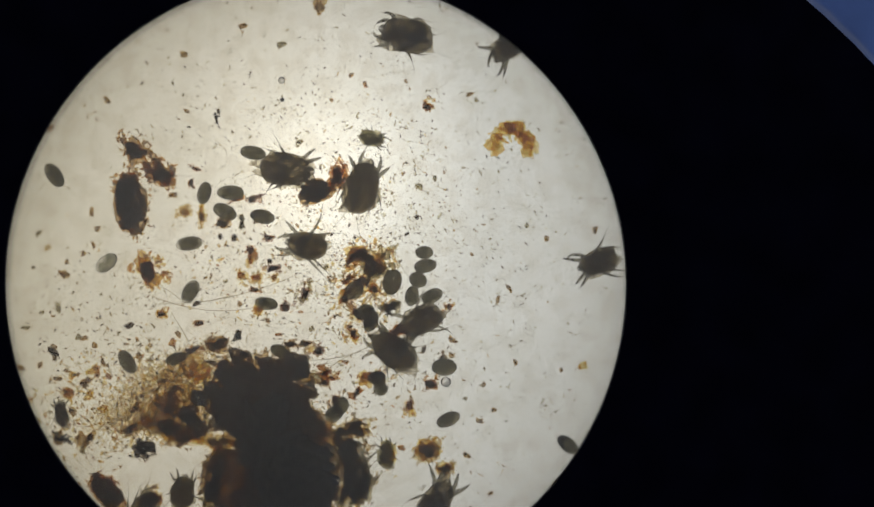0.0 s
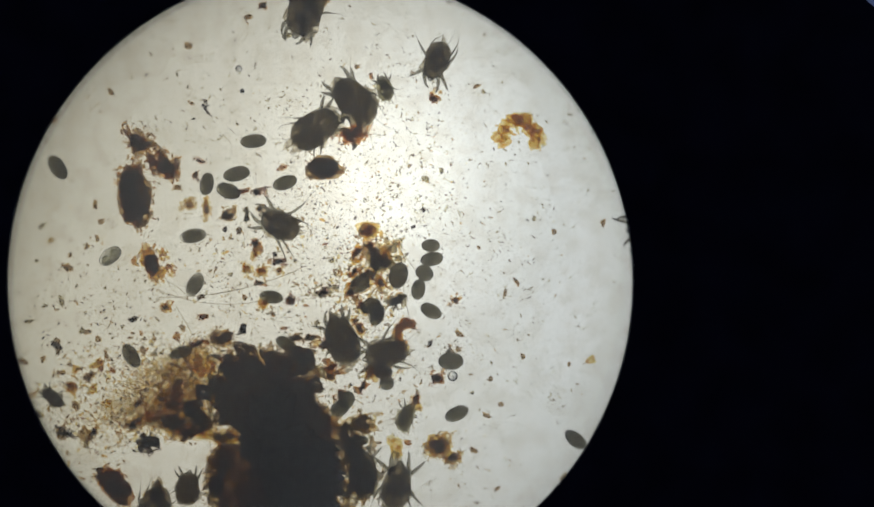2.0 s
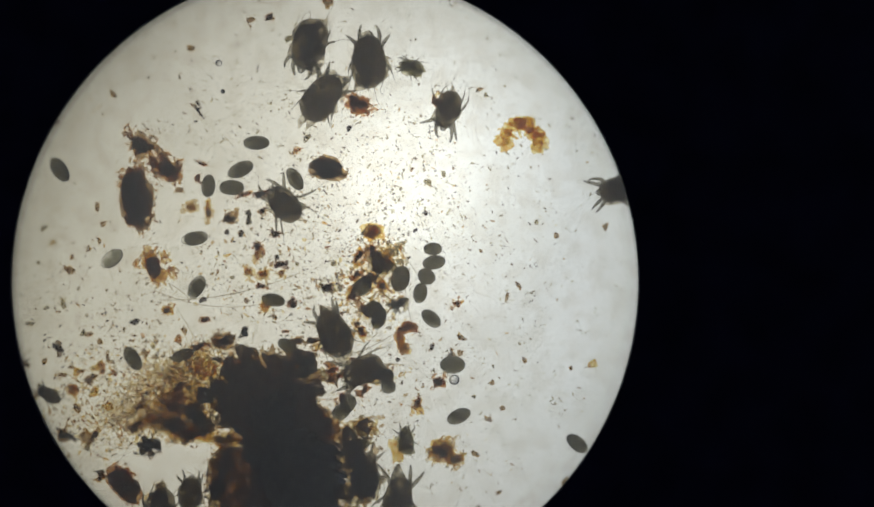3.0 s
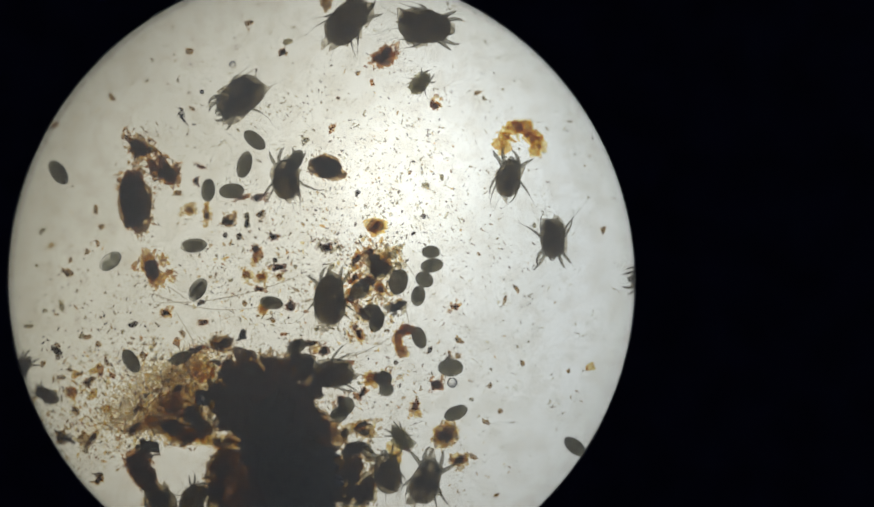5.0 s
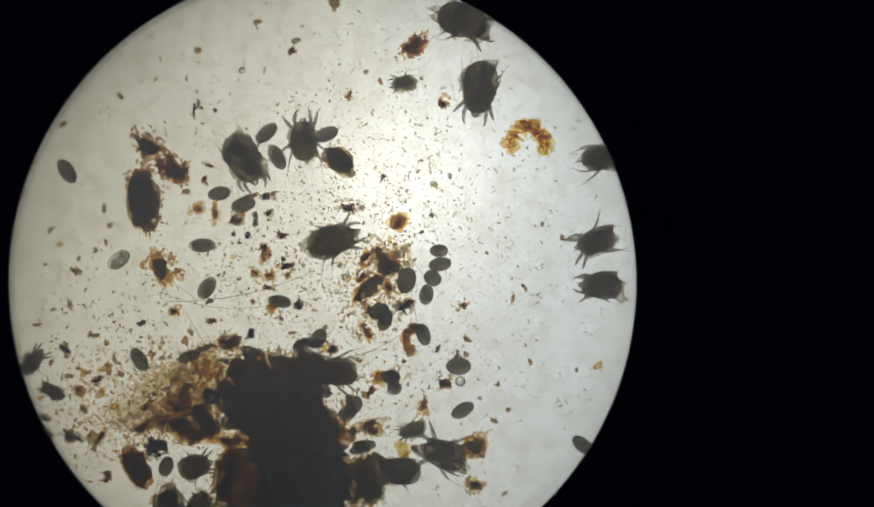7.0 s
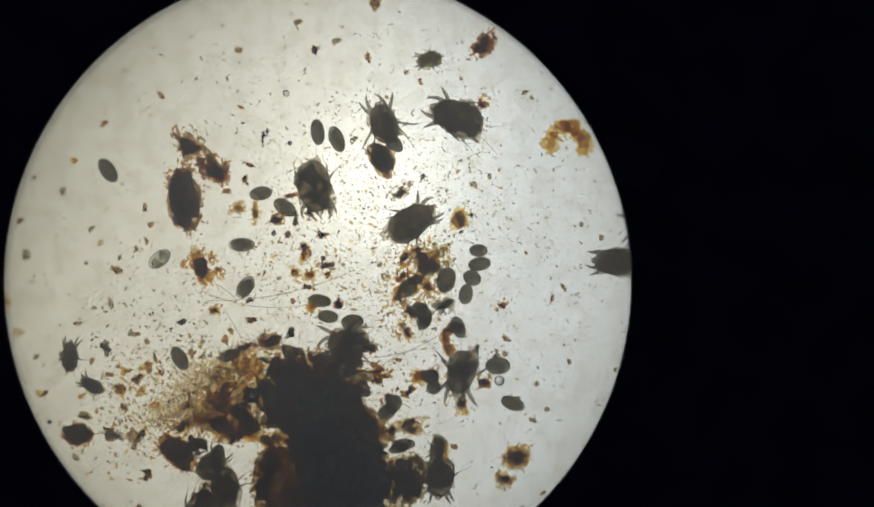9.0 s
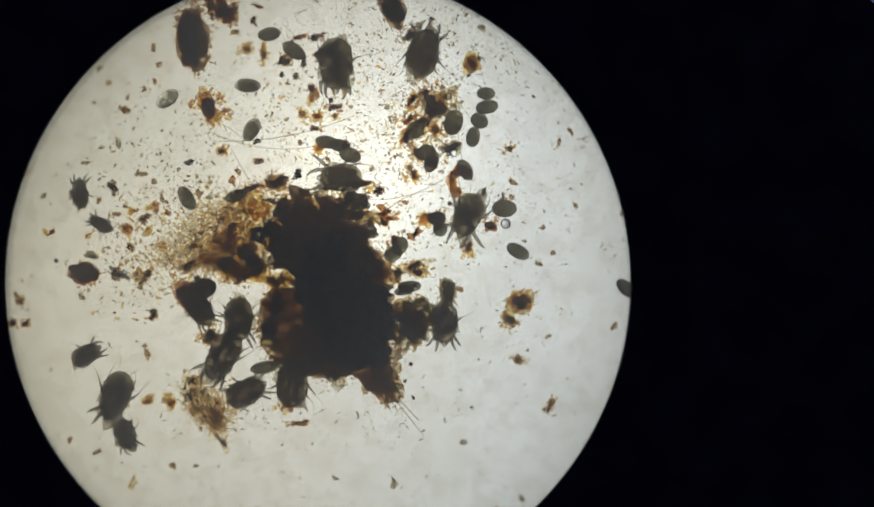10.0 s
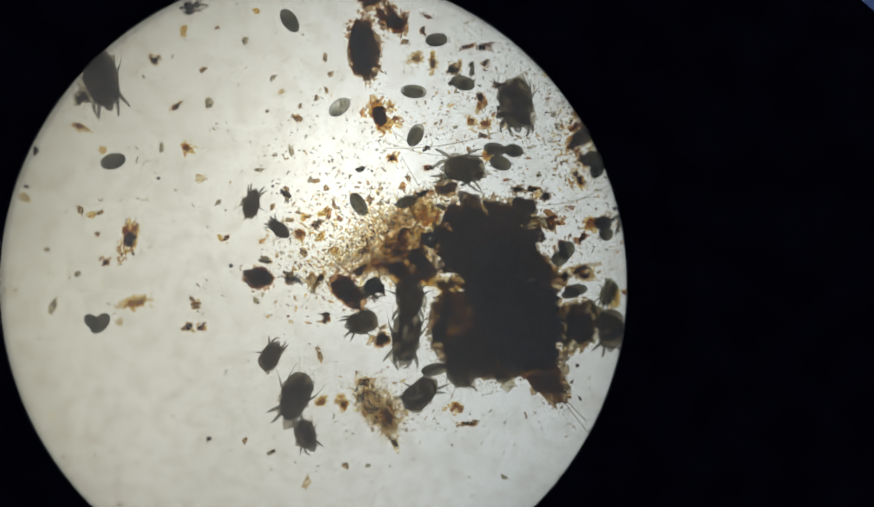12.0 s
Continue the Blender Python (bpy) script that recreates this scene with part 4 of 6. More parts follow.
flake_37 = debris(-50.4, 0, 0, 14, 11.9, AMBER, 50, label="amber crumb with a dark middle", core=BROWN)
debris(-35.7, -5.2, 30, 25.9, 21, TAN, 170, fringe=OLIVE, label="tan fibrous flake in the central clump")
debris(-53.2, -4.5, 60, 15.4, 9.8, RUST, 60, fringe=AMBER, label="rust and amber crust in the central clump")
debris(-45.1, 1, 10, 14, 7.7, RUST, 50, fringe=TAN)
debris(-55.6, -15.7, 30, 11.9, 7.7, RUST, 40, fringe=AMBER)
debris(-46.9, -17.5, -20, 14, 10.5, BROWN, 50, fringe=RUST, label="dark crust heaped round buried eggs")
debris(-57.4, -28, 70, 17.5, 9.8, RUST, 60, fringe=AMBER)
debris(-39.2, -22.8, -50, 15.4, 9.1, RUST, 50, fringe=AMBER)
debris(-29.4, -33.9, 10, 18.2, 10.5, DARK, 60, fringe=OLIVE, label="blackish crust heaped round buried eggs")
debris(-41.6, -43.8, 20, 14, 8.4, BROWN, 50, fringe=OLIVE)
debris(-50.4, -36.8, -60, 14, 9.1, RUST, 50, fringe=AMBER)
debris(-53.2, -49, -70, 17.5, 8.4, RUST, 70, fringe=AMBER, label="rust-brown crust flake by the central clump")
debris(46.6, 67.2, 0, 27, 29, AMBER, 110, high=0.14, label="clear amber curved wax flake", fringe=AMBER, arc=(195, -25))
debris(-4.9, 93.4, 40, 9.8, 8.4, AMBER, 26, label="small orange wax crumb", fringe=RUST)
flake_38 = debris(-5.6, -123.5, 35, 23.1, 16.8, BROWN, 120, fringe=AMBER, label="dark brown crust with amber rim")
flake_39 = debris(10.6, -128.7, 50.2, 15.4, 11.9, BROWN, 70, fringe=AMBER, label="brown crust crumb with amber rim")
debris(-17.1, -95.5, 80, 12.6, 7.7, AMBER, 40, fringe=RUST)
debris(-4.9, -81.5, 40, 11.9, 11.2, RUST, 50)
debris(-36.4, -77.3, 10, 27.3, 11.9, RUST, 90, fringe=AMBER)
debris(-73.1, -59.8, 40, 9.8, 7.7, PLUM, 34)
debris(-93.8, -33.9, 110, 11.9, 8.4, PLUM, 44)
debris(-114.1, -15, 0, 14.7, 9.1, AMBER, 40, fringe=TAN)
debris(-101.5, -14.7, 20, 11.2, 6.3, TAN, 30)
debris(-112.3, -35.3, 20, 11.2, 9.1, AMBER, 36)
debris(-115.1, 34.3, 5, 14, 7, PLUM, 50)
debris(-151.9, 53.2, -30, 11.9, 3.5, RUST, 26)
debris(-153.6, 44.4, 80, 9.8, 4.9, RUST, 28)
debris(-157.8, 25.9, 20, 14, 10.5, TAN, 60)
debris(-147.3, 24.1, 95, 15.4, 6.3, TAN, 60, fringe=AMBER)
debris(-172.5, -36.8, 60, 10.5, 7.7, RUST, 34, fringe=AMBER)
debris(-149.1, -43.8, -5, 10.5, 4.9, RUST, 30)
debris(-115.1, -22.8, 0, 9.1, 4.9, RUST, 20)
debris(-64.4, -93.4, 70, 11.9, 9.1, BROWN, 40, fringe=RUST)
debris(-136.1, -56.7, 10, 16.1, 14, BROWN, 110, label="dark brown rounded crust lump")
debris(-124.6, -52.1, 0, 8.4, 7.7, DARK, 26)
debris(-50.4, -87.5, 60, 11.9, 7, RUST, 30)
debris(-69.6, -73.5, 10, 14, 5.6, RUST, 30)
debris(-60.9, -112, 60, 15.4, 9.1, OLIVE, 60, fringe=TAN)
flake_40 = debris(-137.9, 85.8, -80, 13.3, 4.2, DARK, 30, label="thin dark spindle-shaped fragment")
debris(3.8, -64.8, 90, 8.4, 4.9, BROWN, 20)
debris(6.6, -33.2, 40, 10.5, 7, AMBER, 30, fringe=RUST)
debris(-23.1, -54.9, 0, 14, 19, AMBER, 70, high=0.16, label="amber crust bent round a mite egg", fringe=RUST, arc=(70, 260))
flake_41 = debris(-47.5, 42, 0.2, 4.9, 4.2, DARK, 10)
flake_44 = debris(-110, 140, 0, 8.4, 6.3, BROWN, 24, fringe=RUST, label="small brown crumb adrift in the film")
flake_45 = debris(-66, 77.6, 80.2, 9.1, 4.2, AMBER, 20, fringe=RUST)
debris(-147.5, 22.5, 90.2, 14, 7.7, TAN, 50)
debris(-122.1, 19.8, 90.2, 11.9, 6.3, OLIVE, 40)
debris(-114.5, 22.3, 70.2, 9.1, 6.3, BROWN, 30)
debris(-105.8, 9.8, -19.8, 9.1, 6.3, PLUM, 30)
debris(-116.8, -5.5, 80.2, 11.9, 6.3, AMBER, 40, fringe=TAN)
debris(-130, 21.7, 90.2, 10.5, 4.9, TAN, 26)
debris(-257.3, -115.7, -4.2, 19.6, 15.4, RUST, 120, core=DARK, fringe=RUST, label="dark rust scab with a trailing tail")
debris(-235.6, -115.4, -24.2, 21, 6.3, DARK, 60, label="dark trailing crust splinter")
debris(-217.8, -116.6, 65.8, 15.4, 6.3, BROWN, 60, fringe=TAN)
debris(-252.9, -104.9, -14.2, 11.9, 4.9, OLIVE, 30)
flake_42 = debris(-197, -129.6, -49.2, 30.1, 16.1, RUST, 150, core=DARK, fringe=RUST, label="large dark red-brown scab beside the clot")
debris(-183.2, -122.4, -39.2, 21, 11.9, DARK, 80, label="dark crust beside the clot")
debris(-179.9, -152.9, 40, 17.5, 14, BROWN, 80, fringe=AMBER)
debris(-177.1, -154.4, 20.8, 10.5, 9.1, AMBER, 40, fringe=RUST)
debris(-214.3, -142, 30.8, 9.1, 7.7, BROWN, 36, fringe=AMBER)
debris(-301.5, -147.8, 0.8, 10.5, 8.4, BROWN, 36, fringe=AMBER)
fibre_mat(-179.1, -196.8, -45, 43.8, 29.4, 0.36, 0, "loose tangle of olive and tan fibres")
debris(-190.7, -191.2, 40.8, 14, 7, OLIVE, 50, fringe=TAN)
debris(-174.4, -201.7, -59.2, 16.1, 7.7, TAN, 60, fringe=TAN)
debris(-186.5, -180.4, 5.8, 24.5, 5.6, TAN, 40)
debris(-168.8, -220.6, -64.2, 16.1, 5.6, OLIVE, 60, fringe=AMBER)
debris(-216.7, -195.2, 40.8, 11.9, 9.1, AMBER, 44, fringe=TAN)
debris(-204.2, -195, 40.8, 14, 12.6, TAN, 50, fringe=AMBER)
debris(-122.8, -207.1, 5.8, 15.4, 6.3, BROWN, 60, fringe=AMBER)
debris(-131.9, -198, 20.8, 15.4, 8.4, AMBER, 36)
debris(-177.6, -154.9, 10.8, 10.5, 8.4, AMBER, 36, fringe=RUST)
debris(-340.8, -93, 75.8, 29.4, 14, RUST, 150, fringe=AMBER, label="splintered rust and amber fibre tuft")
debris(-355.6, -106.1, 20.8, 9.1, 7, AMBER, 30, fringe=RUST)
debris(-333.8, -132.3, 10.8, 28, 10.5, TAN, 70, fringe=AMBER)
debris(-298, -132.9, -39.2, 10.5, 7, AMBER, 30, fringe=BROWN)
debris(-293.6, -147.2, 30.8, 9.8, 7, RUST, 36, fringe=AMBER)
debris(-311.2, -6.8, 30.8, 14, 5.6, BROWN, 36, fringe=AMBER)
debris(-325.2, 23.1, 10.8, 10.5, 9.1, BROWN, 30, fringe=TAN)
debris(-304.7, -33.2, 0.8, 11.9, 10.5, AMBER, 18)
debris(-374, -19.8, -34.2, 17.5, 8.4, AMBER, 40, fringe=TAN)
debris(-302, 57, 10.8, 17.5, 9.1, DARK, 60)
debris(-371.3, -2.6, 40.8, 14, 11.9, OLIVE, 50)
debris(-278.9, -91.5, 50.8, 8.4, 4.2, AMBER, 24, fringe=RUST)
debris(-255.7, -92.3, 30.8, 7.7, 4.2, AMBER, 20)
debris(35.3, -194, 65.8, 18.2, 7, AMBER, 60, fringe=BROWN)
debris(15.7, -165.7, -14.2, 15.4, 7, AMBER, 46, fringe=BROWN)
debris(-50.7, -111.1, -9.2, 25.2, 9.1, BROWN, 90, fringe=TAN)
debris(-69.3, -77.1, 10.8, 17.5, 9.1, AMBER, 46, fringe=RUST)
debris(-83.5, -57.5, 15.8, 14, 7, BROWN, 50)
debris(-73.7, -61.9, 0.8, 7.7, 6.3, RUST, 24)
debris(-48, -106.3, 10.8, 24.5, 7, BROWN, 60, fringe=AMBER)
debris(-92.3, -56.8, 0.8, 15.4, 7, BROWN, 56)
debris(-116.8, 0, -59.2, 11.9, 8.4, RUST, 50)
debris(-102.4, -9.5, 0.8, 14, 6.3, PLUM, 50)
debris(-123.6, -12.6, -29.2, 11.9, 9.1, AMBER, 40, fringe=TAN)
debris(-125.7, 34.8, 15.8, 14, 4.9, RUST, 36)
debris(-135.2, 19.7, -29.2, 11.9, 9.8, BROWN, 40)
debris(-87.1, 70, 0, 7, 6.3, OLIVE, 12)
flake_43 = debris(-83.6, -23.4, 40, 19.6, 9.1, PLUM, 80, fringe=OLIVE)

debris(-51.4, -147, 10, 42, 23.1, BROWN, 140, fringe=OLIVE, label="dark crust spur beside the clot")
debris(-72.1, -108.5, -35, 28, 15.4, BROWN, 110, fringe=TAN, label="brown translucent crust beside the clot")
debris(-71.4, -80.5, -30, 11.9, 7.7, BROWN, 50, fringe=TAN)
flake_51 = debris(-54.0, -123.0, 80, 40, 24, BROWN, 150, fringe=OLIVE, label="dark crust spur pushed along the clot")
egg_52 = egg(-185, -122, 80, 12.5, 8.5, look_label="dark mite egg beside the red-brown scab")
clot(-112.2, -121.5)
debris(-152, -104.5, -29.2, 31.5, 18.2, BROWN, 110, fringe=OLIVE, label="brown crust joining fibre mat and clot")
debris(-137.8, -118.3, 10.8, 24.5, 9.8, OLIVE, 80, fringe=TAN, label="thin olive crust streak in the clot")
debris(-163.8, -111.6, 40.8, 17.5, 11.9, OLIVE, 70, fringe=TAN)
fibre_mat(-166.5, -86.8, 24, 102, 56, 0.62, 1)
debris(-169.4, -106.8, 10, 24.5, 11.9, BROWN, 100, fringe=TAN, label="brown granular crust beside the clot")
debris(-192.1, -110.2, 30, 24.5, 8.4, BROWN, 80, fringe=TAN)
debris(-169.4, -98, 30, 21, 8.4, RUST, 60, fringe=AMBER)
debris(-153.6, -61.2, 20, 17.5, 7.7, BROWN, 60, fringe=RUST)
debris(-132.7, -68.2, 40, 17.5, 9.1, BROWN, 60, fringe=RUST)
debris(-136.1, -120.7, 10, 24.5, 10.5, TAN, 60, fringe=AMBER)
debris(-144.2, -85.8, 80, 21, 10.5, BROWN, 70, fringe=OLIVE)
debris(-136.1, -138.2, 80, 24.5, 11.9, BROWN, 70, fringe=BROWN)
debris(-150.2, -111.4, -20, 27, 15, BROWN, 90, fringe=AMBER, label="brown mottled crust between mat and clot")
spray(-202.6, -82.2, 20, 94.5, 56, 760, "loose amber and brown crumbs beside the fibre mat")
spray(-158.9, -82.2, 25, 77, 52.5, 500, "dark granules in the fibre mat", dark=True)
spray(-176.4, -99.8, 30, 70, 31.5, 420, "rust and brown granules along the mat edge")
spray(-162.4, -85.8, 25, 87.5, 52.5, 500, "dense brown granules over the fibre mat")
spray(-48.6, -22.8, 80, 70, 45.5, 800, "rust and amber crumbs round the central clump")
spray(-42, -17, 75, 52, 36, 1000, "dense rust and brown crumbs heaped in the central clump")
spray(-106.4, -12.2, 10, 112, 77, 420, "scattered small brown crumbs on wet glass")
spray(-50.4, -75.2, 0, 105, 70, 460, "scattered brown crumbs beside the clot")
spray(-212.8, -85.3, 20.8, 91, 52.5, 460, "loose amber crumbs at the mat edge")
spray(-175.6, -193.9, -49.2, 52.5, 38.5, 260, "fine olive and tan grains in the tangle")
spray(-228.9, -120.7, 0, 70, 56, 200, "loose brown crumbs near the rim")
spray(-213.4, -40.6, 0.8, 91, 70, 420, "fine dark grit clusters on wet glass", dark=True)
spray(-42, 44, 0, 110, 95, 700, "fine dark grit among the mites", dark=True)
spray(-92.4, -29.7, 0, 115.5, 77, 420, "fine dark grit on wet glass", dark=True)
spray(-92, -201.4, 0.8, 147, 49, 220, "fine dark grit below the clot", dark=True)
spray(-71.4, -131.2, -40, 77, 45.5, 360, "brown crumbs along the clot edge")
spray(-194.3, -118.3, 20, 70, 30, 260, "loose amber crumbs below the fibre mat")
debris(-156.4, -116.4, 10, 34, 13, BROWN, 110, fringe=TAN, label="brown crust strip between mat and clot")
debris(-171.9, -109.6, -15, 26, 14, BROWN, 90, fringe=AMBER, label="brown and amber crust at the mat edge")
spray(-158, -86, 25, 80, 46, 620, "coarse brown granules in the fibre mat")
mat_rng = random.Random(8)
for i in range(22):
    away, side = mat_rng.uniform(-38, 26), mat_rng.uniform(-15, 13)
    grain(round(-158 + away * 0.91 - side * 0.42, 1), round(-86 + away * 0.42 + side * 0.91, 1), mat_rng.uniform(3.5, 8.5), (BROWN, DARK, BROWN, RUST)[i % 4])
bubble(-147.4, -89.7, 4.9, lift=9)
bubble_47 = bubble(-98, 109.2, 2.1, mat=CLEAR_BUBBLE)
bubble(5.6, -80.4, 3.2, mat=CLEAR_BUBBLE, label="clear round air bubble beside dark egg")
bubble(-265.4, -112.8, 2.1)
bubble(-275.1, -108.3, 1.4)
bubble_46 = bubble(-97.3, 96.9, 1.4)
grain(-158.9, 124.9, 4.9, BROWN)
grain(-121.8, 142.8, 4.9, BROWN)
grain(-73.1, 156.4, 9.1, BROWN)
grain(-206.8, 96.2, 5.2, BROWN)
grain(-97.6, 131.2, 5.6, OLIVE)
grain(-242.2, 78.8, 4.9, RUST)
grain(20.3, 99.8, 3.8, BROWN)
grain(22, -0.7, 3.1, BROWN)
grain(45.5, -22, 4.5, BROWN)
grain(78, -73.1, 4.2, BROWN)
grain(91.3, -70.7, 5.6, AMBER)
grain(9.8, -54.2, 5.2, BROWN)
grain(-8.4, -60.5, 4.2, DARK)
grain(-127.4, 9.8, 4.2, DARK)
grain(-136.1, 10.5, 3.5, DARK)
grain(-105, -4.9, 3.5, DARK)
grain(-150.8, -31.5, 4.5, DARK)
grain(-216.6, 26.2, 5.6, BROWN)
grain(-213.1, 15.7, 4.2, BROWN)
grain(-221.9, 0, 4.9, BROWN)
grain(-235.2, -12.9, 4.9, BROWN)
grain(-215.6, 5.2, 3.5, BROWN)
grain(-240.1, -58.4, 4.9, BROWN)
grain(-249.2, -70, 4.2, BROWN)
grain(-225.4, -52.5, 4.2, OLIVE)
grain(-192.1, -44.4, 3.1, DARK)
grain(-165.9, 36.8, 4.9, BROWN)
grain(-157.1, 89.2, 3.1, BROWN)
grain(-45.1, 106, 3.5, RUST)
grain(-53.9, 112, 3.5, BROWN)
grain(-66.1, 96.2, 2.8, BROWN)
grain(-21.3, 50, 3.5, BROWN)
grain(-11.2, 42, 4.9, OLIVE)
grain(-1.4, 47.2, 3.1, OLIVE)
grain(-12.6, 22.8, 3.1, DARK)
grain(-18.9, 12.2, 2.8, DARK)
grain(-187.9, -124.9, 6.3, DARK)
grain(-234.1, -87.5, 6.3, TAN)
grain(-221.9, -117.2, 9.8, BROWN)
grain(-237.6, -115.5, 8.4, BROWN)
grain(-261.4, -71.8, 7, BROWN)
grain(24.8, 96.2, 3.1, OLIVE)
grain(68.6, 9.4, 3.8, BROWN)
grain(99.4, 15, 4.2, BROWN)
grain(56.3, 17.5, 3.5, OLIVE)
grain(29.4, -82.2, 3.8, BROWN)
grain(17.8, -91, 2.8, OLIVE)
grain(49.3, -68.2, 3.1, BROWN)
grain(26.6, -105, 3.5, BROWN)
grain(-22.4, -121.8, 4.9, RUST)
grain(33.6, -150.5, 3.5, BROWN)
grain(-165.9, 106.8, 2.8, OLIVE)
grain(-185.1, 106.8, 2.8, OLIVE)
grain(-232.4, -5.2, 3.1, BROWN)
grain(-248.1, -36.8, 3.5, OLIVE)
grain(-253.4, -8.8, 3.1, OLIVE)
grain(-99.4, -50.8, 3.5, RUST)
grain(-120.4, -64.8, 4.9, RUST)
grain(-57.4, -68.2, 4.2, RUST)
grain(-78.4, -82.2, 4.2, BROWN)
grain(-29.4, -68.2, 3.5, DARK)
grain(-92.4, -8.8, 3.1, OLIVE)
grain(-69.6, -8.8, 3.5, OLIVE)
grain(-78.4, -47.2, 4.2, OLIVE)
grain(-123.9, -31.5, 3.5, BROWN)
grain(-106.4, -42, 4.2, BROWN)
grain(-132.7, -17.5, 3.1, OLIVE)
grain(-214.9, -57.7, 3.8, BROWN)
grain(-216.6, -73.5, 5.6, AMBER)
grain(-209.6, -68.2, 4.5, BROWN)
grain(-221.9, -82.2, 4.9, BROWN)
grain(-232.4, -73.5, 4.2, BROWN)
grain(-228.9, -99.8, 4.2, BROWN)
grain(-206.1, -77, 4.9, RUST)
grain(-186.9, -64.8, 4.2, BROWN)
grain(-179.9, -57.7, 3.5, BROWN)
grain(-165.9, -56, 6.3, RUST)
grain(-162.4, -50.8, 4.2, BROWN)
grain(38.2, -28.5, 4.5, BROWN)
grain(35.7, -98.4, 4.2, BROWN)
grain(74.7, -143.2, 4.9, BROWN)
grain(-108.6, -137, 4.9, BROWN)
grain(-61.7, -244.6, 5.6, OLIVE)
grain(-98.4, -241.6, 4.2, OLIVE)
grain(-226.1, -220.7, 4.2, OLIVE)
grain(-248.7, -228, 4.2, OLIVE)
grain(-282, -90.6, 6.3, AMBER)
grain(-284.1, -67.9, 4.2, OLIVE)
grain(-258.2, -46.6, 4.9, OLIVE)
grain(-237.5, -34.1, 5.6, OLIVE)
grain(-193.7, -45.7, 4.9, DARK)
grain(-240.6, -62.1, 6.3, DARK)
grain(-221.5, -53.1, 4.2, BROWN)
grain(-126.9, -198.4, 5.6, RUST)
grain(-118.1, -207, 5.6, BROWN)
grain(-226.4, -75.9, 4.2, BROWN)
grain(-231.5, -88.2, 6.3, AMBER)
grain(-258.8, -130.4, 4.9, OLIVE)
grain(-222.2, -122.9, 4.9, OLIVE)
grain(18.7, -126.5, 4.2, BROWN)
grain(9.1, -63.8, 4.2, BROWN)
grain(-16.6, -99.1, 7, AMBER)
grain(-53.4, -89.1, 5.6, RUST)
grain(-18.5, -217.8, 4.2, OLIVE)
grain(18.7, -252.2, 4.2, OLIVE)
grain(-50.3, -190.3, 2.8, DARK)
grain(-52.3, -169.4, 3.1, DARK)
grain(-55.6, -179.9, 2.8, DARK)
grain(-85, -201.3, 3.1, BROWN)
grain(-288, -219.3, 4.2, DARK)
grain(-264.7, -220.1, 4.9, BROWN)
grain(-246.7, -227, 4.2, BROWN)
grain(-200.1, -235.4, 4.9, BROWN)
grain(-225, -246.4, 7.7, TAN)
grain(-185.8, -235.2, 4.2, OLIVE)
grain(-372.2, -74.1, 6.3, BROWN)
grain(-365, -76.6, 6.3, AMBER)
grain(-359.6, -75.4, 4.2, BROWN)
grain(-361.2, -89, 3.5, BROWN)
grain(-393.3, -99.5, 3.5, OLIVE)
grain(-408, -66.4, 9.1, TAN)
grain(-407.1, -59.2, 4.2, DARK)
grain(-373.4, -114.9, 4.9, OLIVE)
grain(-389.2, -135.9, 7.7, OLIVE)
grain(-346.2, -145.3, 6.3, TAN)
grain(-320.8, -33, 4.9, OLIVE)
grain(-322.4, -52.7, 2.8, DARK)
grain(-295.5, -52.4, 7.7, TAN)
grain(-294.7, 17.4, 4.9, BROWN)
grain(-286.1, 44.3, 3.5, BROWN)
grain(-268.1, 36.7, 4.9, OLIVE)
grain(-307.5, 42.3, 6.3, AMBER)
grain(-249.9, 12.6, 4.2, OLIVE)
grain(-233.5, -12.9, 4.9, BROWN)
grain(-261.2, 55.4, 6.3, AMBER)
grain(-244.4, 3.7, 5.6, TAN)
grain(-290.8, -4, 7, OLIVE)
grain(-358.4, -35.3, 5.6, AMBER)
grain(-401.3, -35.9, 5.6, DARK)
grain(-229, -76.5, 7.7, AMBER)
grain(-220, -80, 7, BROWN)
grain(-213, -74.5, 6.3, RUST)
grain(-230.7, -87.3, 6.3, RUST)
grain(-218.1, -88.9, 7, AMBER)
grain(-238, -78.4, 4.9, BROWN)
grain(-209.1, -97.7, 5.6, AMBER)
grain(-228.7, -98, 4.9, BROWN)
grain(-217.1, -165.8, 4.9, BROWN)
grain(-213.9, -138.9, 4.9, DARK)
grain(-219, -160.5, 4.2, BROWN)
grain(-79, -60.2, 6.3, AMBER)
grain(-71.7, -72, 7, RUST)
grain(-29.9, -124, 12.6, AMBER)
grain(-253.7, -103.7, 7, OLIVE)
hair_strand(-181, -25.6, -101.1, -30.5, -7.7, 0.28)
hair_strand(-25.9, 4.7, -18.8, -52.5, -2.8, 0.28)
hair_strand(-24.1, -5.2, -17.1, -15.7, 0, 0.28)
hair_strand(-69.4, -73.7, -45.1, -61.1, 2.1, 0.28)
hair_strand(-172.9, -21, -158.9, -31.5, 1, 0.28)
hair_strand(-167, -36.4, -154.2, -57.7, 0, 0.28)
hair_strand(-63.7, -185.3, -46, -204.7, -0.7, 0.42)
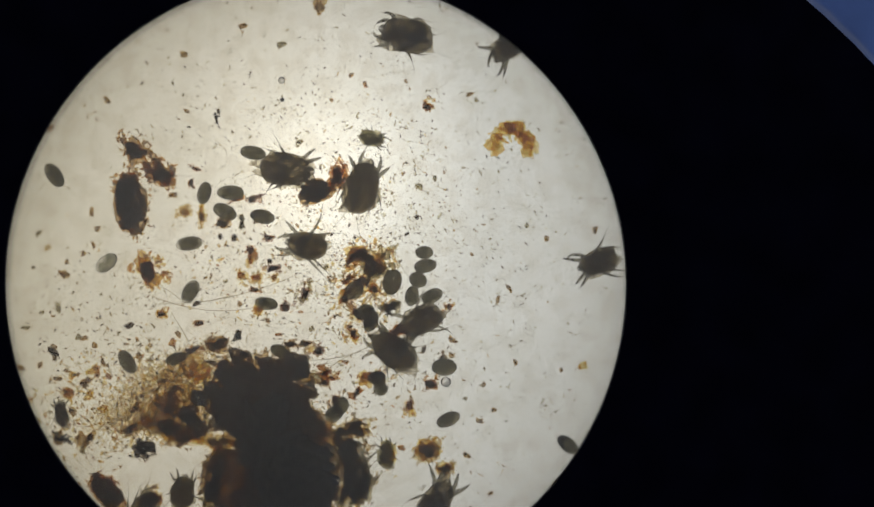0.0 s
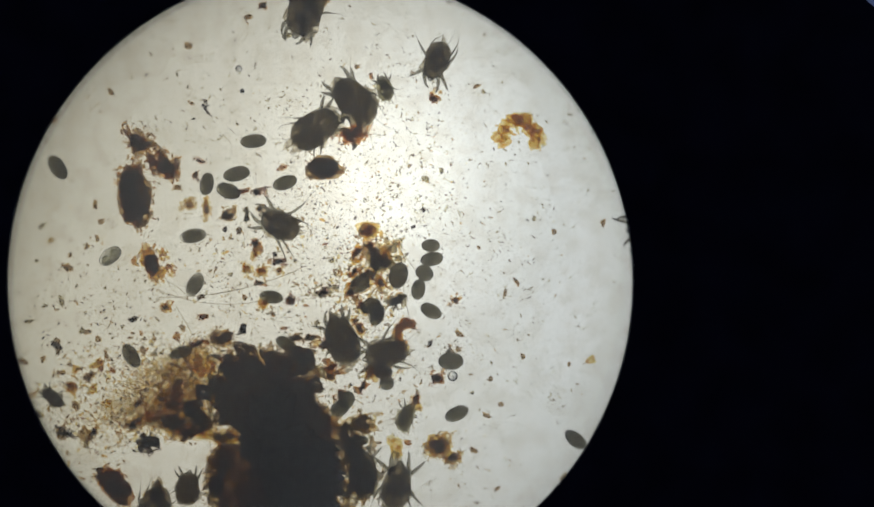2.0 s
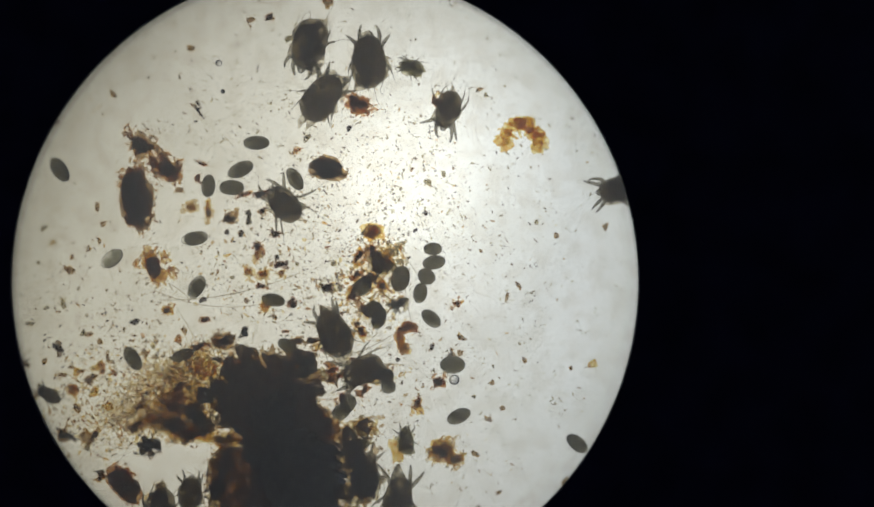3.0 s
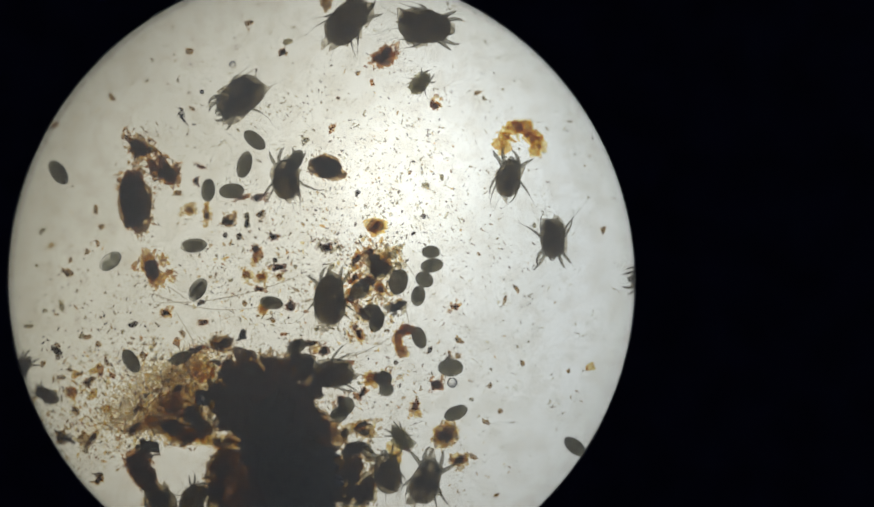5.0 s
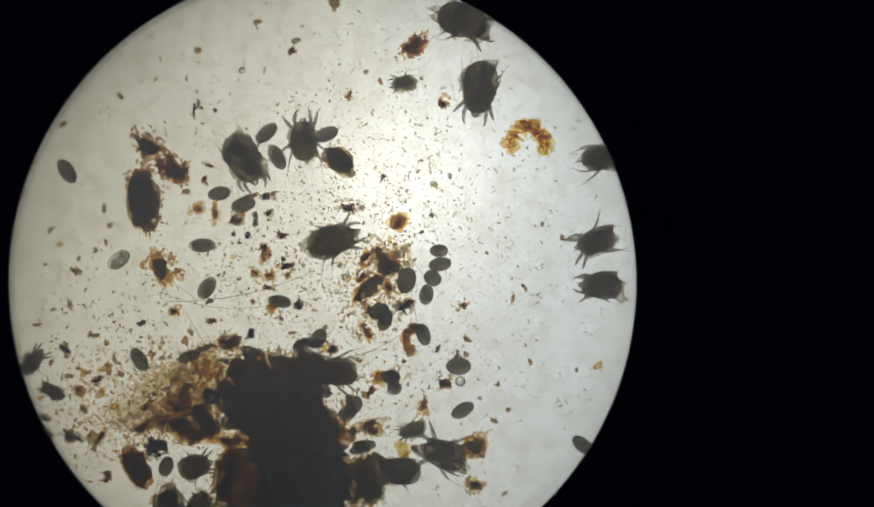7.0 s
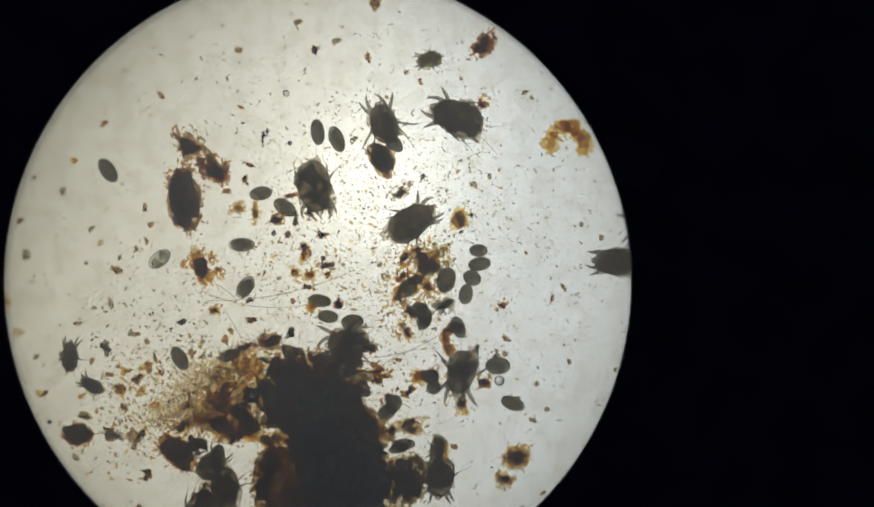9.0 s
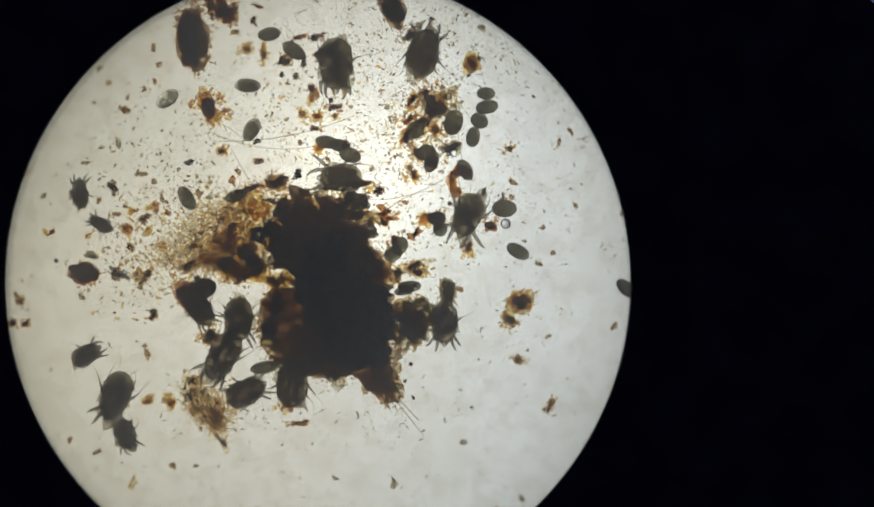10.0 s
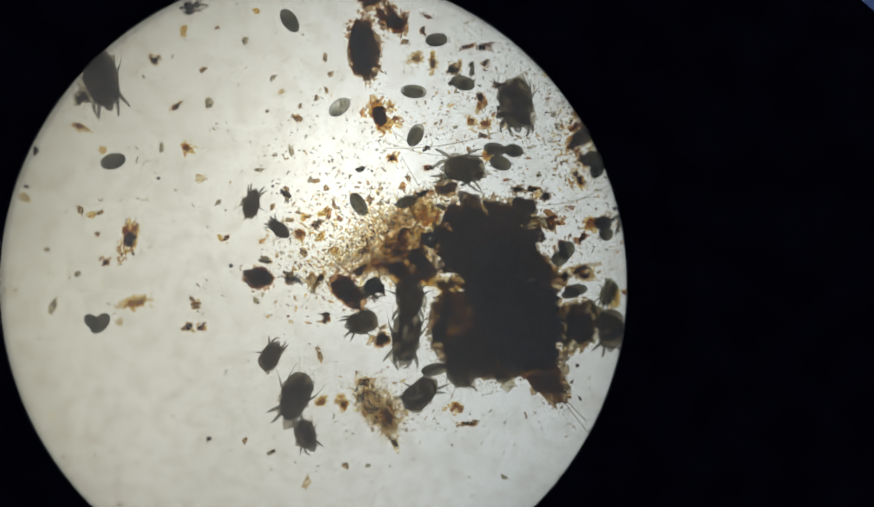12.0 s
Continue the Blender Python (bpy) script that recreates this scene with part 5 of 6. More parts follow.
hair_strand(-178.2, -31.6, -91.1, -14.6, -4.9, 0.35)
hair_strand(-62.5, -190.5, -43.6, -214, 0, 0.39)
hair_strand(-79.9, -66.8, -26.1, -46.9, -5.6, 0.28)
debris(-193.6, -187, 80.8, 7.7, 2.1, DARK, 10, label="short black rod-like fragment in the tangle")
debris(-189.9, -192.7, 70.8, 7.7, 2.1, DARK, 10, label="short black rod-like fragment in the tangle")
debris(-185.6, -194.7, 95.8, 7.7, 2.1, DARK, 10, label="short black rod-like fragment in the tangle")
debris(-182.1, -189.7, 60.8, 7.7, 2.1, DARK, 10, label="short black rod-like fragment in the tangle")
debris(-188.3, -183.3, -4.2, 7.7, 2.1, DARK, 10, label="short black rod-like fragment in the tangle")
specks()


# ---- what moves ----
def slide_along(thing, rows):
    z = thing.matrix_basis.translation.z
    walk(thing, [(t, pose(x * MM, y * MM, z, 0, 0, turn)) for t, x, y, turn in rows])


def crawl(thing, gait, rows):
    """Moves a mite along its rows and swings its legs to and fro as it goes."""
    slide_along(thing, rows)
    for leg in [c for c in thing.children if c.name.startswith("leg")]:
        p = leg.matrix_basis.translation.copy()
        ph = leg["phase"]
        steps = [0.0, 0.6, 1.2, 1.8, 2.4, 3.0, 3.6, 4.2, 4.8, 5.4, 6.0, 6.6, 7.2, 7.8, 8.4, 9.0, 9.6, 10.2, 10.8, 11.4, 12.0]
        walk(leg, [(t, Matrix.Translation(p) @ pose(0, 0, 0, 0, 0, 13 * gait * math.sin(4.1 * t + ph))) for t in steps])


EYE = [
    (0, -0.06690, -0.01692, 0.12407),
    (0.5, -0.06571, -0.01608, 0.12011),
    (1, -0.06603, -0.01930, 0.12106),
    (1.5, -0.06685, -0.02126, 0.12444),
    (2, -0.06807, -0.01996, 0.12207),
    (2.5, -0.06675, -0.02016, 0.12079),
    (3, -0.06643, -0.01759, 0.12338),
    (5, -0.06716, -0.01561, 0.12478),
    (5.5, -0.06630, -0.01669, 0.12303),
    (6, -0.06673, -0.01678, 0.12387),
    (6.5, -0.06027, -0.01719, 0.12106),
    (7, -0.07149, -0.01713, 0.12714),
    (7.2, -0.07712, -0.01664, 0.12975),
    (7.5, -0.08431, -0.01563, 0.13368),
    (7.7, -0.09830, -0.01532, 0.13915),
    (9.3, -0.09920, -0.01942, 0.12945),
    (9.5, -0.10008, -0.04753, 0.13341),
    (9.7, -0.10019, -0.08068, 0.13176),
    (10, -0.10184, -0.11671, 0.12925),
    (10.5, -0.10163, -0.12140, 0.12846),
    (10.8, -0.11730, -0.11893, 0.13537),
    (11, -0.15099, -0.11776, 0.14001),
    (11.3, -0.17568, -0.11618, 0.14592),
    (11.5, -0.19117, -0.11593, 0.14989),
    (12, -0.21057, -0.11629, 0.15627),
]
# lamp shifts sideways so that its painted bright spot drifts across the field
GLOW = [
    (0, -0.16178, -0.02489),
    (0.5, -0.15098, -0.02378),
    (1, -0.14201, -0.02685),
    (1.5, -0.12926, -0.02875),
    (2, -0.11627, -0.02737),
    (2.5, -0.10764, -0.02757),
    (3, -0.09991, -0.02493),
    (5, -0.10168, -0.02294),
    (5.5, -0.10098, -0.02435),
    (6, -0.10104, -0.02446),
    (6.5, -0.09394, -0.02478),
    (7, -0.10588, -0.02487),
    (7.2, -0.11182, -0.02442),
    (7.5, -0.11949, -0.02347),
    (7.7, -0.13717, -0.02340),
    (9.3, -0.16371, -0.02745),
    (9.5, -0.16828, -0.05571),
    (9.7, -0.16841, -0.08909),
    (10, -0.17007, -0.12547),
    (10.5, -0.17100, -0.12999),
    (10.8, -0.18810, -0.12782),
    (11, -0.22274, -0.12685),
    (11.3, -0.24878, -0.12544),
    (11.5, -0.26517, -0.12530),
    (12, -0.28649, -0.12587),
]


def motions():
    walk(scope_eye, [(t, pose(x, y, z)) for t, x, y, z in EYE])
    # the blue ring slides so that the corner glow grows and shrinks
    cup = [c for c in scope_eye.children if c.name.startswith("eyecup")][0]
    walk(cup, [(t, pose(x, 0, 0)) for t, x in [(0, -0.0085), (0.5, -0.0075), (1, -0.006), (1.5, -0.003), (2, 0.001), (3, 0.0065), (5, 0.0065), (6, 0.005), (7.5, 0.0065), (9.5, 0.005), (10, 0.0055), (10.5, 0.005), (11, 0.0055), (11.5, 0.0055), (12, 0.005)]])
    walk(scope_lamp, [(t, pose(x, y, -0.30)) for t, x, y in GLOW])
    slide_along(egg_1, [(0.0, -115.1, 63, -10), (1.5, -119, 64.2, 5), (2.5, -117.1, 66.1, 5.1), (3.0, -117.6, 66.1, 0.2), (5.0, -117.7, 69.7, -39.8), (5.5, -118.2, 70.2, -29.8), (6.5, -115.3, 71.7, 20.2), (7.5, -115.8, 74.1, 60.2), (9.5, -107.6, 73.8, 100.5), (12.0, -107.6, 73.8, 100.5)])
    slide_along(egg_2, [(0.0, -129.2, 38.1, 0), (1.5, -130.5, 40.9, 15), (2.5, -126.4, 48.8, 10.1), (3.0, -127.3, 49.5, 25.2), (5.0, -123.9, 54.4, 75.2), (5.5, -121.9, 55.2, 80.2), (6.5, -111.1, 56.5, 120.2), (7.5, -107.7, 61.2, 120.2), (9.5, -95.3, 70.4, 110.5), (12.0, -95.3, 70.4, 110.5)])
    slide_along(egg_3, [(0.0, -109.2, 23.1, -12), (1.5, -104.3, 36.3, 0), (2.5, -94.2, 42, 60.1), (3.0, -93.6, 43.7, 120.2), (5.0, -92.6, 56.7, 60.2), (5.5, -91.4, 64.1, 80.2), (6.5, -81.1, 70.8, 30.2), (7.5, -76.3, 73.6, 20.2), (8.5, -67.6, 70.2, -19.7), (9.5, -58.9, 66.8, -59.5), (12.0, -58.9, 66.8, -59.5)])
    slide_along(egg_4, [(0.0, -145.6, 37.8, 75), (1.5, -146.2, 38.1, 75), (2.5, -147.4, 39.4, 85.1), (5.0, -146.4, 38.4, 85.2), (5.5, -146.5, 38.5, 85.2), (6.5, -145.2, 35.7, 15.2), (7.5, -144.3, 35.6, 10.2), (9.5, -144, 35.3, 10.5), (12.0, -145.4, 38, 5.8)])
    slide_along(egg_5, [(0.0, -132.7, 26.2, -25), (1.5, -132.6, 28.3, -30), (2.5, -134.3, 39.5, -4.9), (3.0, -132.8, 38.3, 0.2), (5.0, -131.8, 38.1, 5.2), (5.5, -131.9, 36.4, 5.2), (6.5, -131.1, 32.3, 25.2), (7.5, -128.9, 26.6, 0.2), (9.5, -128.9, 26.7, -34.5), (10.0, -128.5, 25.5, -34), (12.0, -128.2, 10.7, -14.2)])
    slide_along(egg_6, [(0.0, 7, -103.9, 25), (3.0, 8.4, -103, 25.2), (5.0, 8, -99.2, 25.2), (6.5, 7.6, -97.9, 35.2), (7.0, 7.2, -98.3, 30.3), (7.5, 10, -93.5, 0.2), (7.7, 11.1, -92.2, -4.6), (9.5, 14.1, -96, -24.5), (10.5, 13, -98.3, -29.2), (12.0, 13, -98.3, -29.2)])
    slide_along(egg_7, [(0.0, -3.1, -26.6, 25), (1.5, -7.7, -38.6, -20), (2.5, -8, -40.8, -34.9), (5.0, -15.1, -52.4, -69.8), (5.5, -15.5, -53.4, -74.8), (9.5, -20.5, -47, -64.5), (10.5, -20.2, -47.5, -54.2), (12.0, -20.2, -47.5, -54.2)])
    slide_along(egg_8, [(0.0, -98.3, -61.2, -25), (3.0, -98.1, -59.7, -29.8), (5.0, -91.1, -58.6, 30.2), (5.5, -90.6, -58.2, 60.2), (6.5, -92.7, -59.2, 40.2), (7.5, -93.3, -56.1, 20.2), (9.5, -102.9, -36.4, -9.5), (10.5, -95.1, -32.1, -9.2), (12.0, -95.1, -32.1, -9.2)])
    slide_along(egg_9, [(0.0, -85.4, -71.8, -50), (3.0, -85.6, -71.1, -39.8), (5.0, -86.9, -70.1, -39.8), (6.5, -83.8, -56.4, 20.2), (7.5, -82.8, -53.3, 70.2), (8.5, -85.5, -47.4, 30.3), (9.5, -88.1, -41.6, -9.5), (10.5, -97.1, -38.1, -19.2), (12.0, -103.6, -40.2, -19.2)])
    crawl(mite_11, 1, [(0.0, -19.6, 136.5, 165), (0.5, -31.5, 148.4, 165), (1.0, -49.9, 157.1, 200), (1.5, -79.9, 151.4, 245), (2.0, -86.3, 145.0, 248), (2.5, -83.3, 135.3, 245.1), (3.0, -85.2, 125.9, 252.2), (3.2, -88.1, 118.8, 250), (3.7, -112, 119, 240), (4.3, -122, 106, 226), (5.0, -127.5, 95.4, 215.2), (5.5, -134.6, 84.7, 235.2), (6.0, -138.9, 69.5, 262), (6.5, -131.7, 59.9, 274), (7.0, -129.0, 56.5, 296), (7.7, -125.7, 53.4, 298), (9.3, -107.1, 32.6, 277), (10.0, -102.1, 16.2, 271), (10.5, -99.5, 7.9, 270.8), (12.0, -94.1, -3.2, 275.8)])
    crawl(mite_12, 1, [(0.0, 44.1, 129.5, 230), (0.5, 23.9, 139.0, 236), (1.0, 11.3, 132.9, 240), (1.5, 3.8, 127, 240), (2.0, -4.5, 114.7, 250), (2.5, 0.4, 104.3, 255.1), (3.0, 0.9, 86.3, 255.2), (3.2, 5.5, 80.6, 250.2), (3.8, 17, 69.6, 193.5), (4.4, 28.6, 58.5, 136.9), (5.0, 40.1, 47.5, 80.2), (5.5, 54.9, 48.3, 10.2), (6.5, 77.7, 45.8, -29.8), (7.0, 92.8, 58.8, 5), (7.3, 106.2, 66.1, 15), (7.7, 114.8, 73.6, 20), (12.0, 92.9, 73.9, 20.4)])
    crawl(mite_13, 1, [(0.0, 100.1, -5.2, 200), (0.5, 112.2, -6.5, 200), (0.8, 115.6, -7, 200), (1.5, 125.9, -0.2, 200), (2.5, 122.5, 28.5, 200.1), (3.0, 105.8, 38.1, 190.2), (3.2, 101, 41, 190.2), (4.1, 84.2, 24.9, 230.2), (5.0, 67.3, 8.7, 270.2), (5.5, 68.3, 1.5, 250.2), (6.0, 71.9, -0.4, 215), (6.5, 76.1, 2.5, 200.2), (7.1, 92, 8.3, 200.2), (7.5, 102.1, 13.0, 185), (7.7, 103.0, 14.1, 180), (9.3, 97.2, 16.8, 180.4), (12.0, 97.2, 16.8, 180.4)])
    crawl(mite_14, 1, [(0.0, 163.1, -15.7, 180), (4.8, 133.2, -15.5, 180.2), (5.5, 109.1, -16.4, 180.2), (6.5, 96.9, -18.1, 175.2), (7.0, 92.1, -20.6, 178), (7.7, 82.9, -14.7, 176), (9.3, 73.3, -4.3, 175.4), (9.5, 71.8, -3.5, 175.5), (12.0, 71.8, -3.5, 175.5)])
    crawl(mite_15, 1, [(0.0, -93.4, 52.5, -5), (0.5, -89.0, 55.6, 2), (1.0, -85.3, 62.0, 12), (1.5, -84.1, 67.7, 28), (2.0, -79.0, 73.3, 36), (2.5, -75.3, 85.2, 45.1), (3.0, -76.5, 94.7, 55.2), (3.2, -73.2, 96.1, 56), (3.8, -74, 106, 58), (4.4, -68, 126, 54), (5.0, -60, 143.6, 50.2), (5.5, -48, 150.4, 60.2), (6.5, -8.4, 150.9, 0.2), (7.5, 18.5, 135.1, -19.8), (9.3, 40.5, 145.4, -19.6), (12.0, 40.5, 145.4, -19.6)])
    crawl(mite_16, 1, [(0.0, -46.9, 42, 70), (0.5, -42.6, 49.0, 92), (1.0, -47.2, 60.2, 118), (1.5, -52, 74.7, 125), (2.0, -55.9, 90.5, 128), (2.5, -52.2, 106, 105.1), (3.0, -48.1, 117.3, 88.2), (4.0, -29.7, 128.8, 39.2), (5.0, -11.4, 140.3, -9.8), (5.5, 4.2, 136.7, -19.8), (6.0, 12.1, 124.7, -62), (6.5, 15.3, 108.5, -89.8), (7.0, 16.6, 101.0, -100), (7.5, 10.8, 91.5, -122), (7.7, 6.1, 87.9, -132), (8.4, -8.7, 87.8, -169.7), (9.3, -25.3, 81.7, -212), (12.0, -25.3, 81.7, -212)])
    crawl(mite_17, 1, [(0.0, -81.9, 5.2, 170), (0.5, -80.7, 8.5, 168), (1.0, -89.1, 11.4, 165), (1.5, -95.6, 17.2, 160), (2.0, -102.1, 14.0, 152), (2.5, -105.6, 22.9, 140.1), (3.0, -100.5, 28.7, 130.2), (5.0, -97.8, 46.2, 90.2), (5.5, -98, 52.9, 90.2), (6.5, -93.5, 64.2, 90.2), (7.7, -88.5, 75.3, 101), (9.3, -66.2, 80.3, 109), (12.0, -66.2, 80.3, 109)])
    crawl(mite_18, 1, [(0.0, -27.6, -60.5, 145), (0.5, -37.1, -63.6, 135), (1.0, -47.6, -61.3, 115), (1.5, -55.5, -59.5, 110), (2.0, -63.1, -57.1, 112), (2.5, -66.7, -58.2, 100.1), (3.0, -69.1, -50.9, 115.2), (5.0, -70.4, -28.3, 90.2), (5.5, -69.8, -25.1, 90.2), (6.0, -68.5, -15.4, 65), (6.5, -72.5, -6.6, 30.2), (7.0, -73.9, 6.6, 20), (7.7, -63.3, 17.1, 15), (9.3, -49.1, 18.4, 46), (10.0, -47.4, 25.8, 76), (10.5, -42.3, 34.9, 80.8), (12.0, -40.9, 33.3, 80.8)])
    crawl(mite_19, 1, [(0.0, -10.1, -42, 210), (1.5, -30, -59.5, 190), (2.5, -43.9, -72, 205.1), (3.0, -51.6, -75.1, 205.2), (5.0, -69.5, -75.2, 190.2), (5.5, -73.1, -73.8, 190.2), (6.5, -72.3, -75.7, 180.2), (7.5, -73.3, -71.4, 180.2), (9.5, -95, -54.6, 190.5), (10.0, -98.5, -53.6, 181), (10.5, -104.6, -49.7, 180.8), (11.0, -116.9, -47.4, 181), (12.0, -127.5, -44.1, 180.8)])
    crawl(mite_20, 1, [(0.0, -40.6, 71.8, -15), (1.0, -44.7, 86.9, 40), (1.5, -40.9, 91.1, 60), (2.0, -36.6, 98.5, 105), (2.5, -28, 107.7, 150.1), (3.0, -21.7, 113.3, 160.2), (4.0, -18.2, 109.4, 102.7), (5.0, -14.7, 105.6, 45.2), (5.2, -15.5, 105.2, 96.9), (5.3, -16.4, 104.7, 148.6), (5.5, -17.2, 104.3, 200.2), (6.5, -26.6, 104.2, 180.2), (7.7, -33.9, 108.2, 190), (9.3, -40.2, 120.4, 190), (12.0, -40.2, 120.4, 190)])
    crawl(mite_21, 1, [(0.0, -31.8, -126, 90), (0.5, -27.5, -119.0, 92), (1.0, -23.1, -116.3, 92), (1.5, -24.1, -118.8, 95), (2.0, -23.7, -106.1, 70), (2.5, -28.3, -113.4, 95.1), (3.0, -24.4, -118.4, 95.2), (5.0, -25.9, -114.9, 130.2), (5.5, -26.1, -110.1, 150.2), (6.5, -25.5, -107.7, 170.2), (7.0, -23.9, -110.9, 200), (7.7, -31.7, -109.8, 235), (9.3, -32.5, -124.5, 260), (10.0, -30.0, -124.0, 270), (10.5, -31.0, -122.6, 275), (11.0, -33.3, -122.6, 250), (12.0, -33.3, -122.6, 250)])
    crawl(mite_22, 1, [(0.0, 0.3, -154, 60), (0.5, -4.7, -156.4, 60), (1.0, -11.3, -160.6, 60), (1.5, -29.3, -157.2, 60), (2.0, -28.9, -147.5, 80), (2.5, -25.8, -151.4, 80.1), (3.0, -28.8, -153.1, 80.2), (5.0, -10.2, -140.9, 70.2), (5.5, -7.5, -137.8, 80.2), (6.5, -4.7, -127.4, 85.2), (7.0, -4.9, -125.4, 160), (7.5, -3.9, -114.9, 250.2), (9.3, -19.7, -74.2, 256), (10.0, -18.5, -76.1, 251), (10.5, -21.1, -76.5, 250.8), (11.0, -18.1, -66.9, 255), (12.0, -18.1, -66.9, 255)])
    crawl(mite_23, 1, [(0.0, -50.1, -137.4, 95), (3.0, -49.4, -138.5, 95), (5.0, -34.5, -135.8, 100.2), (6.0, -35.9, -133.0, 145), (7.0, -32.1, -136.2, 180), (7.5, -29.4, -141.2, 200.2), (9.5, -31.3, -141.5, 270.5), (10.5, -31.7, -146.4, 270.8), (12.0, -31.7, -146.4, 270.8)])
    crawl(mite_24, 0.5, [(0.0, -235.2, -100.4, 100), (1.0, -234.2, -98.9, 105), (2.5, -246, -91.4, 150.1), (5.0, -246.5, -89.1, 150.2), (6.5, -246.8, -87.7, 150.2), (7.5, -249, -87.8, 150.2), (9.5, -248.7, -84.5, 150.5), (10.5, -246.2, -84.9, 150.8), (12.0, -245, -83.9, 140.8)])
    crawl(mite_25, 0.5, [(0.0, -281.4, -75.2, 50), (7.1, -260, -69, 50.2), (7.5, -265.5, -67.9, 50.2), (9.5, -261.1, -66.4, 95.5), (10.5, -260.4, -65.2, 95.8), (12.0, -262.1, -68, 75.8)])
    crawl(mite_26, 0.5, [(0.0, -158.9, -148.8, 80), (2.5, -158.2, -150, 85.1), (5.0, -154.2, -152.6, 60.2), (6.0, -157.7, -140.4, 8), (7.0, -158.6, -134.0, 15), (7.5, -165, -132.9, 60.2), (9.5, -177.6, -135.7, 30.5), (9.8, -181.8, -137.5, -27.8), (10.2, -186, -139.2, -86), (10.5, -190.2, -141, -144.2), (12.0, -191.3, -143.3, -164.2)])
    crawl(mite_27, 0.6, [(0.0, -295.4, -182, 30), (9.5, -257.5, -168.9, 30.5), (10.5, -252, -164.9, 30.8), (12.0, -248.6, -165.2, 60.8)])
    crawl(mite_28, 0.4, [(0.0, -241.1, -190.8, 250), (10.0, -235.9, -192.8, 251), (10.5, -235.2, -193.6, 250.8), (12.0, -232.5, -191.8, 250.8)])
    crawl(mite_29, 0.6, [(0.0, -235.9, -215.2, 290), (10.0, -229.3, -216.5, 291), (12.0, -225.4, -216, 290.8)])
    crawl(mite_30, 0.6, [(0.0, -185.1, -166.2, 245), (6.0, -176.2, -163.6, 244), (7.7, -178.7, -164.3, 244), (9.5, -182.6, -166.5, 240.5), (10.0, -170, -166.6, 241), (10.5, -161.6, -166.1, 245.8), (12.0, -162.6, -152.6, 262.8)])
    crawl(mite_31, 0.6, [(0.0, -168.4, -177.5, 270), (6.0, -163.4, -177.3, 270), (7.0, -155.0, -164.1, 270), (7.7, -163.1, -151.3, 270), (9.3, -165.0, -149.4, 270), (10.0, -159.9, -143.7, 271), (10.5, -158.5, -139.8, 270.8), (12.0, -160.4, -127.5, 270.8)])
    crawl(mite_32, 0.7, [(0.0, -162.4, -190.8, 25), (9.5, -157.7, -185.2, 25.5), (10.5, -151.1, -190.7, 25.8), (12.0, -152.4, -188.2, 40.8)])
    crawl(mite_33, 0.5, [(0.0, -134.4, -180.2, 90), (9.5, -129, -182.6, 90.5), (10.5, -123.1, -176.7, 90.8), (12.0, -126.6, -167.5, 90.8)])
    crawl(mite_34, 0.5, [(0.0, -358.4, 8.8, 285), (12.0, -357.9, 7.6, 285.8)])
    slide_along(flake_35, [(0.0, -62.6, 49, 70), (0.5, -57.9, 49.7, 62), (1.0, -60.3, 52.6, 50), (1.5, -60.7, 61.8, 40), (2.5, -51.1, 79.4, -19.9), (3.0, -53.9, 90.6, -29.8), (5.0, -37.3, 122.9, 30.2), (5.5, -32.2, 124.4, 30.2), (6.5, -23.9, 124.2, 30.2), (7.5, -24.1, 133.2, 40.2), (9.3, -4.2, 129.6, 45), (12.0, -4.2, 129.6, 45)])
    slide_along(flake_36, [(0.0, -75.6, 38.5, 20), (1.5, -74, 47.5, 10), (2.5, -74.5, 48.9, -4.9), (3.0, -73.5, 50, -9.8), (5.0, -72.8, 52.6, -14.8), (5.5, -72.9, 53.7, -19.8), (6.5, -70.3, 53.9, -29.8), (7.5, -70.3, 57.9, -44.8), (9.5, -67.9, 55.9, -59.5), (10.0, -67.1, 51.7, -59), (12.0, -67.1, 51.7, -59)])
    slide_along(flake_37, [(0.0, -50.4, 0, 0), (1.5, -46.8, 9.5, 0), (2.5, -47.5, 10.9, 0.1), (3.0, -45.7, 11.6, 0.2), (5.5, -41.5, 17.7, 0.2), (7.5, -30.1, 19, 40.3), (9.5, -18.6, 20.2, 80.5), (10.5, -17.6, 18.5, 80.8), (12.0, -17.6, 18.5, 80.8)])
    slide_along(flake_38, [(0.0, -5.6, -123.5, 35), (1.5, -4.9, -124.1, 35), (2.5, -1.7, -123.8, 40.1), (3.0, -1.9, -124.6, 40.2), (5.0, 1.9, -113.1, 60.2), (5.5, 9.7, -116.9, 40.2), (6.5, 11.5, -115.9, 30.2), (7.5, 17.1, -127, 60.2), (9.5, 16.5, -128.9, 30.5), (10.5, 15.2, -130.1, 30.8), (12.0, 15.2, -130.1, 30.8)])
    slide_along(flake_39, [(0.0, 5.6, -134.8, 50), (5.0, 10.6, -128.7, 50.2), (6.5, 15.1, -144.6, 20.2), (7.5, 14.3, -145.2, 20.2), (9.5, 8.9, -141.2, 20.5), (10.5, 9.1, -140.6, -29.2), (12.0, 9.1, -140.6, -29.2)])
